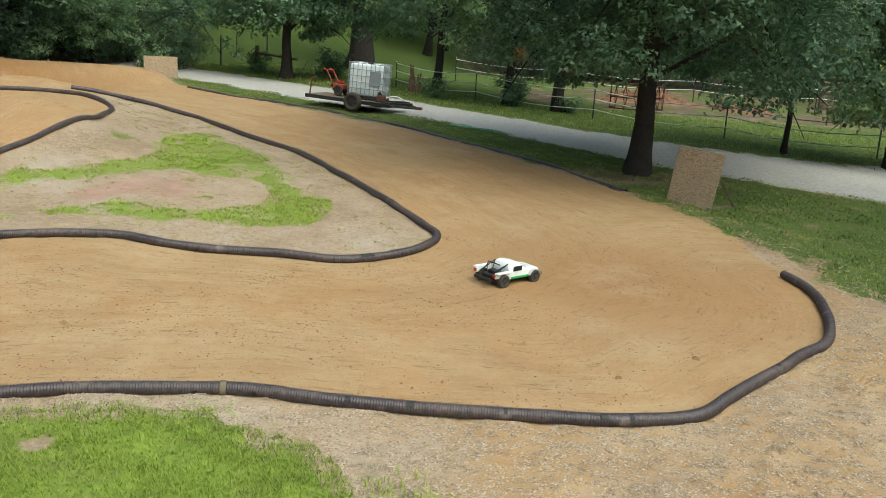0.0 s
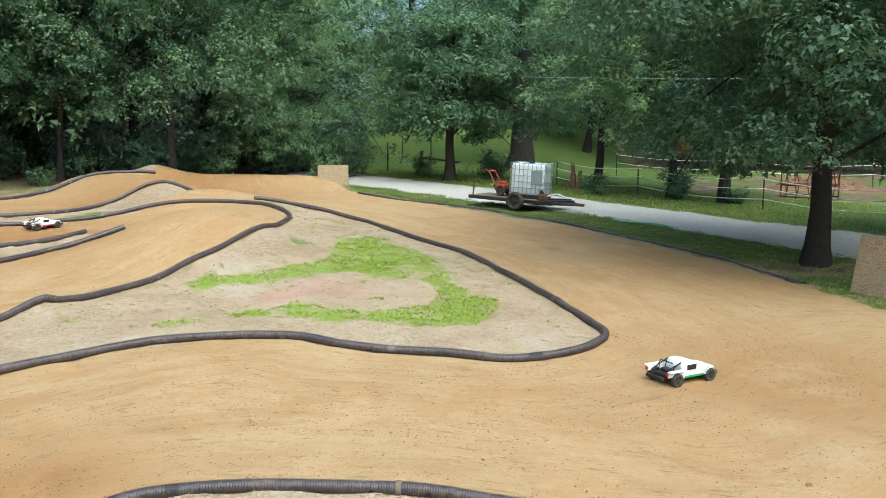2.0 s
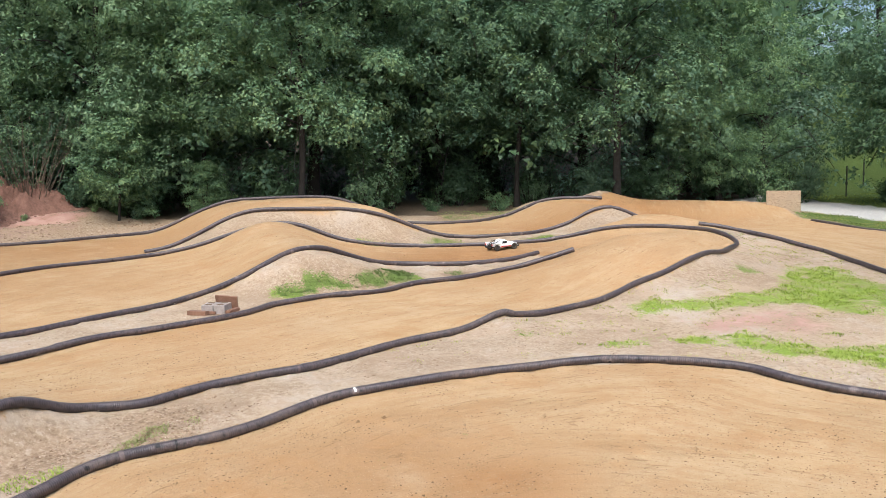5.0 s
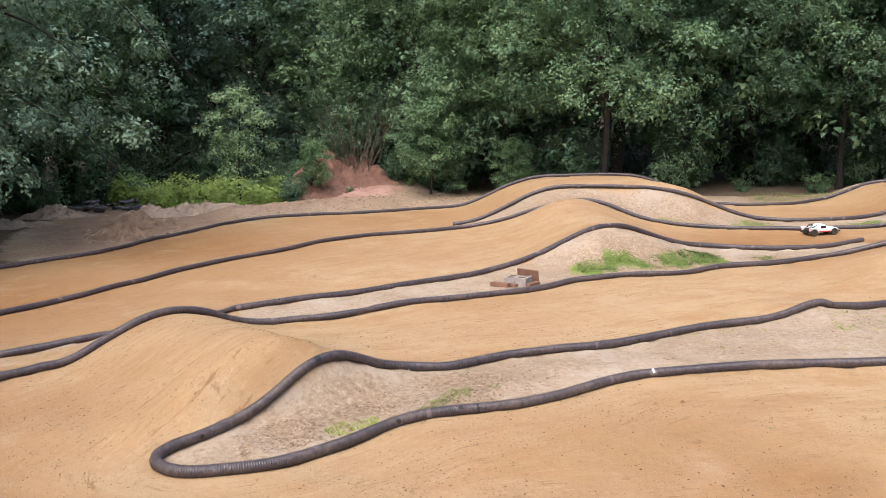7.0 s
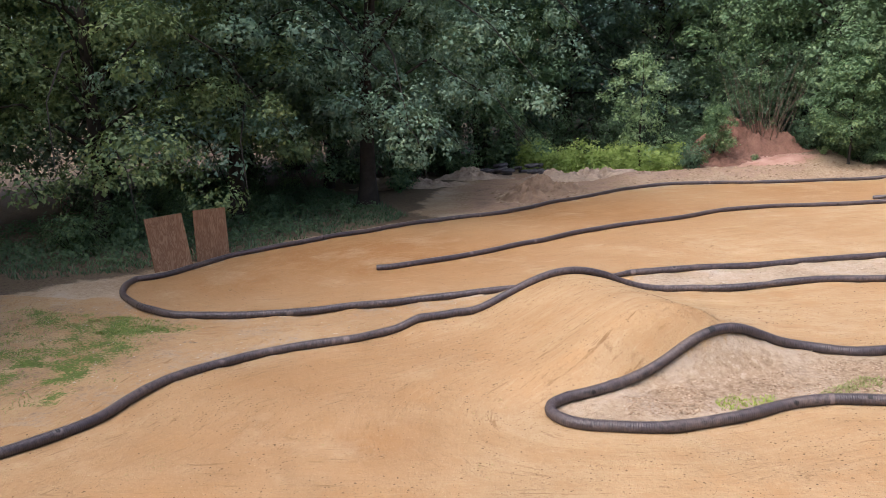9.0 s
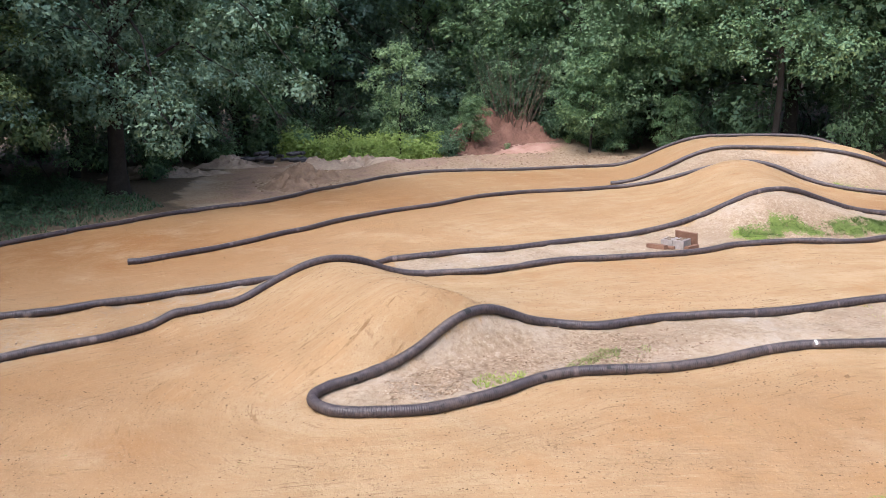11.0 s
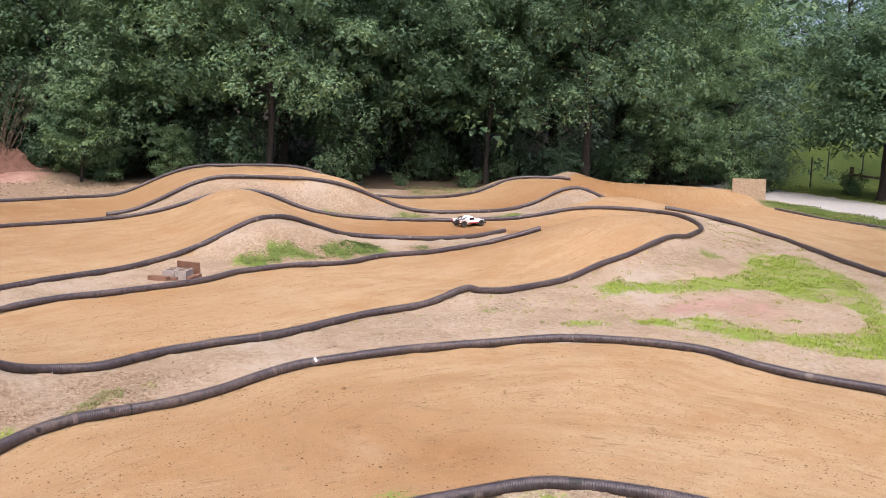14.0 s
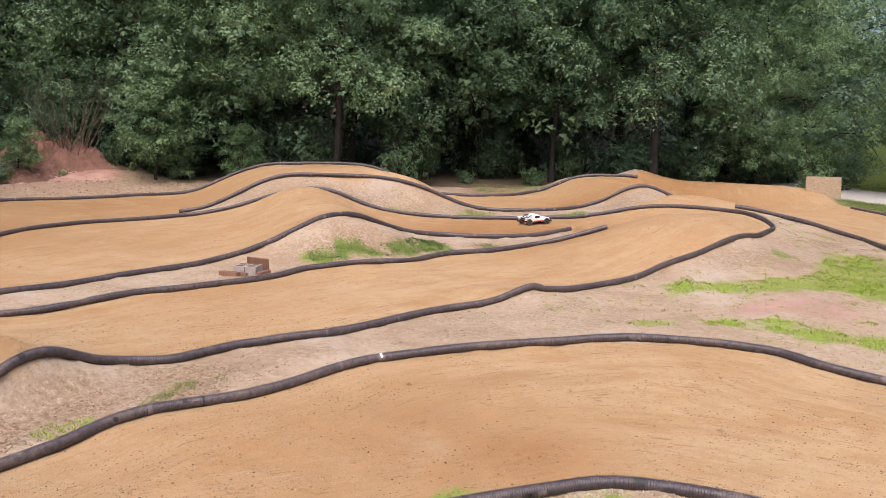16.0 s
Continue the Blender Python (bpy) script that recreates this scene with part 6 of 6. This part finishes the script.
x, y = spread(GRASS["lawn_near"], 5200, 1.5, .2, 41)
bare = ((x + 2.36) / .13) ** 2 + ((y - 5.41) / .11) ** 2 < 1
x, y = x[~bare], y[~bare]
blades("lawn_grass", x, y, .04, .0036, M_LAWN, "short bright green lawn grass before the pipe")
x, y = spread(GRASS["tuft_near"], 1500, 3, .35, 42)
blades("lawn_grass", x, y, .07, .004, M_GRASS, "tufts of green grass in the gravel")
x, y = spread(GRASS["island_a"], 2200, 1.2, .42, 43)
blades("island_grass", x, y, .035, .0055, M_GRASS, "low bright green grass on the sandy island")
for key, d, c, mat, lab in (("strip", 3000, .0, M_LOW, "low green weeds on the sandy strip"), ("strip_b", 900, .4, M_LOW, "small green weeds between the lanes"), ("woods_edge", 60, .3, M_WEED, "green grass at the edge of the woods"), ("hill_b", 700, .35, M_FIELD, "green weeds below the gravel hill"),
                            ("hill_c", 400, .42, M_GRASS, "sparse green weeds between the pipes"), ("tuft_a", 900, .4, M_GRASS, "small tuft of green weeds"), ("tuft_b", 900, .45, M_GRASS, "thin green weeds on pale sand"), ("tuft_c", 300, .45, M_DRY, "dry weeds on the gravel slope"),
                            ("mound", 4200, .12, M_DRY, "dry yellow grass beside the mound"), ("mound_c", 1800, .4, M_DRY, "small dry tuft beside the mound"), ("island_b", 1500, .3, M_GRASS, "small green tuft on pale sand"), ("island_c", 1500, .3, M_GRASS, "small green tuft on pale sand"), ("island_d", 700, .4, M_GRASS, "thin green weeds beside the pipe"),
                            ("mound_b", 3000, .25, M_GRASS, "small green weeds beside the mound"), ("hill", 500, .4, M_FIELD, "thin strip of green weeds below the hill"),
                            ("bend", 500, .5, M_DRY, "patchy olive grass by the bend"), ("bend_b", 900, .2, M_FIELD, "narrow green grass patch below the pipe")):
    x, y = spread(GRASS[key], d, 2.2, c, 50 + len(key))
    blades("weed_grass", x, y, .032, .006, mat, lab)
x, y = spread(INFIELD[0], 26, .6, .48, 61)
keep = y > 8.5
x, y = np.repeat(x[keep], 16), np.repeat(y[keep], 16)
x, y = x + rng_s.normal(size=len(x)) * .05, y + rng_s.normal(size=len(y)) * .05
blades("weed_grass", x, y, .022, .007, M_DRY, "scattered dry weeds on the sandy island")
x, y = spread(GRASS["lawn_right"], 260, .8, .22, 62)
blades("verge_grass", x, y, .018, .007, M_LAWN, "rough green verge grass between track and lane")
x, y = spread(GRASS["lawn_right"], 420, .9, .52, 86)
blades("verge_grass", x, y, .03, .008, M_DRY, "dry straw-coloured grass in the verge")
x, y = spread(GRASS["lawn_right"], 300, 1.4, .5, 87)
blades("verge_grass", x, y, .05, .009, M_LOW, "dark tufts of coarse grass in the verge")
x, y = spread(plan("-11.4,36.9 -4.9,33.0 -.7,29.4 2.1,27.0 5.9,24.1 10.4,21.6 17,18.6 22,24 12,31.5 4,32 -2,36 -8,42"), 130, .6, .2, 63)
blades("field_grass", x, y, .055, .012, M_FIELD, "green field grass beyond the gravel lane")
x, y = spread(GRASS["weeds_back"], 240, .5, .3, 64)
blades("tall_weeds", x, y, .26, .016, M_WEED, "tall green grass before the woods")
x, y = spread(GRASS["weeds_back"], 26, .9, .44, 67)
tall = .15 + 1.0 * value_noise(x * .8, y * .8, 68)
c = np.repeat(np.stack([x, y, ground_top(x, y)], 1), 9, axis=0)
c[:, 2] += np.tile(np.linspace(.15, 1.0, 9), len(x)) * np.repeat(tall, 9)
c[:, :2] += rng_s.normal(size=(len(c), 2)) * .09
tagged(new("tall_weeds", leaves(rng_s, c, np.tile([[.3, -.2, .8]], (len(c), 1)), 5, .1, M_WEED, "tall_weeds")), "waist-high leafy green weeds before the woods", "weeds", kind="stuff")
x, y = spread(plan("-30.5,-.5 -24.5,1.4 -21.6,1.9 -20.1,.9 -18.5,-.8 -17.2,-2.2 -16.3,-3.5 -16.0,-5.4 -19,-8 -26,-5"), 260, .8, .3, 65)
# blades take the darkened oak leaf colour, painting in the shade under the crowns
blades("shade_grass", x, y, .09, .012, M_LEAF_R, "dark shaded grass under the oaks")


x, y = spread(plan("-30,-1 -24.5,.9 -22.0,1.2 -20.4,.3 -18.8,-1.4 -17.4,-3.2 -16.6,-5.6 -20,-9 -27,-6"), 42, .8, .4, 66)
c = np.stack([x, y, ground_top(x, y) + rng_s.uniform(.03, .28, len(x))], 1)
# leaf colour darkened too, for the shade under the oaks
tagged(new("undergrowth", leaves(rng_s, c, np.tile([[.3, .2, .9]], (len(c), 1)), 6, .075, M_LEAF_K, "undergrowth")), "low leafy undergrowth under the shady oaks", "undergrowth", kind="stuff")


def stones(name, x, y, smallest, largest, mat, label):
    n = len(x)
    s = smallest + (largest - smallest) * rng_s.random(n) ** 2.2
    z = ground_top(x, y) - s * .05
    base = np.array([[1, 0, 0], [0, 1, 0], [-1, 0, 0], [0, -1, 0], [0, 0, .6]], float)
    j = base[None] * rng_s.uniform(.55, 1.25, (n, 5, 1)) * s[:, None, None]
    a = rng_s.uniform(0, 2 * np.pi, n)
    ca, sa = np.cos(a)[:, None], np.sin(a)[:, None]
    stretch = rng_s.uniform(.7, 1.5, n)[:, None]
    jx = j[..., 0] * stretch
    v = np.stack([x[:, None] + jx * ca - j[..., 1] * sa, y[:, None] + jx * sa + j[..., 1] * ca, z[:, None] + j[..., 2]], -1).reshape(-1, 3)
    tri = np.array([[0, 1, 4], [1, 2, 4], [2, 3, 4], [3, 0, 4]])
    f = (np.arange(n)[:, None, None] * 5 + tri[None]).reshape(-1, 3)
    return tagged(new(name, mesh_np(name, v, f, mat)), label, "stones", kind="stuff")


def stone_material(name, a, b_, c):
    m, n, l, b = material(name, .9, 0, .2)
    g = n.new("ShaderNodeNewGeometry")
    l.new(ramp(n, l, g.outputs["Random Per Island"], [(0, a), (.5, b_), (1, c)]), b.inputs["Base Color"])
    return m


M_PEB = stone_material("mixed_pebbles", (.20, .145, .098), (.33, .255, .18), (.46, .378, .292))
M_SPECK = stone_material("dark_soil_crumbs", (.10, .058, .028), (.19, .112, .055), (.33, .22, .12))
x, y = spread(PIPE_NEAR[3:] + [(5.6, 10.9), (6.5, 9), (5, 5.5), (2, 3.8), (-.2, 4.2), (-.3, 5.3), (-1.3, 6.0), (-2.8, 5.95), (-3.6, 5.2)], 6000, .9, .14, 71)
stones("gravel", x, y, .004, .014, M_PEB, "loose pale gravel outside the pipe")
band = curve_through([(px + .0, py - .26) for px, py in PIPE_NEAR[3:12]], .02)
k = rng_s.integers(0, len(band), 11000)
x, y = band[k, 0] + rng_s.normal(size=11000) * .1, band[k, 1] + rng_s.normal(size=11000) * .1
stones("gravel", x, y, .004, .012, M_PEB, "band of pale gravel between lawn and pipe")
x, y = spread(plan("4.55,10.9 4.65,13.1 4.15,14.8 4.6,14.9 5.3,13.0 5.6,11.3"), 500, 1.2, .35, 72)
stones("gravel", x, y, .006, .025, M_PEB, "loose gravel on the track shoulder")
x, y = spread(INFIELD[0], 130, .8, .45, 73)
stones("gravel", x, y, .004, .017, M_PEB, "scattered gravel on the sandy island")
for p, d in ((INFIELD[1], 90), (INFIELD[2], 60), (INFIELD[3], 90)):
    x, y = spread(p, d, .8, .42, 74)
    stones("gravel", x, y, .005, .02, M_PEB, "scattered gravel between the lanes")
x, y = spread(OUTER, 340, 1.3, .5, 75)
keep = (np.hypot(x, y) < 12) | (rng_s.random(len(x)) < .12)
keep &= np.hypot(x, y) < 22
for p in INFIELD:
    keep &= ~inside(x, y, p)
stones("soil_crumbs", x[keep], y[keep], .0045, .014, M_SPECK, "dark crumbs of soil scattered on the clay")
x, y = spread(OUTER, 7, .7, .45, 85)
keep = np.hypot(x, y) < 15
for p in INFIELD:
    keep &= ~inside(x, y, p)
x, y = x[keep], y[keep]
gx, gy = lane_distance(x + .05, y) - lane_distance(x - .05, y), lane_distance(x, y + .05) - lane_distance(x, y - .05)
gl = np.hypot(gx, gy) + 1e-6
many = rng_s.integers(4, 30, len(x))
along, across = rng_s.normal(size=many.sum()) * np.repeat(rng_s.uniform(.05, .3, len(x)), many), rng_s.normal(size=many.sum()) * .025
tx, ty = np.repeat(-gy / gl, many), np.repeat(gx / gl, many)
stones("soil_crumbs", np.repeat(x, many) + tx * along - ty * across, np.repeat(y, many) + ty * along + tx * across, .003, .013, M_SPECK, "drifts of dark soil crumbs along the lanes")
M_CRUMB = stone_material("crumbly_brown_soil", (.15, .094, .055), (.265, .185, .12), (.37, .275, .19))
for p, d in ((plan("-7.25,2.5 -7.75,2.6 -8.0,3.6 -8.25,4.8 -8.1,6.1 -7.3,6.3 -7.15,4.6"), 2600), (plan("-8.1,8 -7.6,11 -6.6,14.4 -5.7,13 -6.4,9.5 -7.1,7.5"), 90)):
    x, y = spread(p, d, 2.2, .45, 78)
    stones("soil_crumbs", x, y, .006, .024, M_CRUMB, "crumbly brown soil on the sandy infield")
for p, lab in ((plan("-28.5,11.7 -28.4,13.8 -28.9,15.6 -30.6,15.6 -30.8,12.4"), "broken red clay clods below the bank"),):
    x, y = spread(p, 55, 1.0, .3, 79)
    stones("clay_clods", x, y, .04, .2, M_CLAY, lab)
for p, d in ((plan("-23.0,4.4 -22.4,5.4 -24.2,7.2 -27.4,7.8 -27.6,6.0 -25.4,4.6"), 55), (plan("-26.8,7.4 -27.0,9.4 -29.4,9.2 -29.2,7.2"), 22)):
    x, y = spread(p, d, 1.4, .35, 81)
    stones("soil_clods", x, y, .03, .11, M_CRUMB, "broken clods round the dug soil")
x, y = spread(plan("-24.9,8.8 -24.6,13.2 -24.2,17.4 -26.8,17.8 -28.0,15.4 -27.9,9.0"), 80, 1.2, .38, 80)
stones("soil_crumbs", x, y, .02, .075, M_CRUMB, "crumbly grey-brown soil bank behind the pipe")
clods = plan("2.56,7.82 1.75,7.28 .26,6.91 -.86,7.19 -6.13,6.35 -7.1,5.6 -6.0,6.6 -5.2,6.9 -3.1,7.6 1.2,7.0 3.0,9.2 .4,12.9 -4.7,7.6 -2.6,8.4")
stones("soil_clods", np.array([c[0] for c in clods]), np.array([c[1] for c in clods]), .03, .045, M_SPECK, "dark soil clods on the clay")
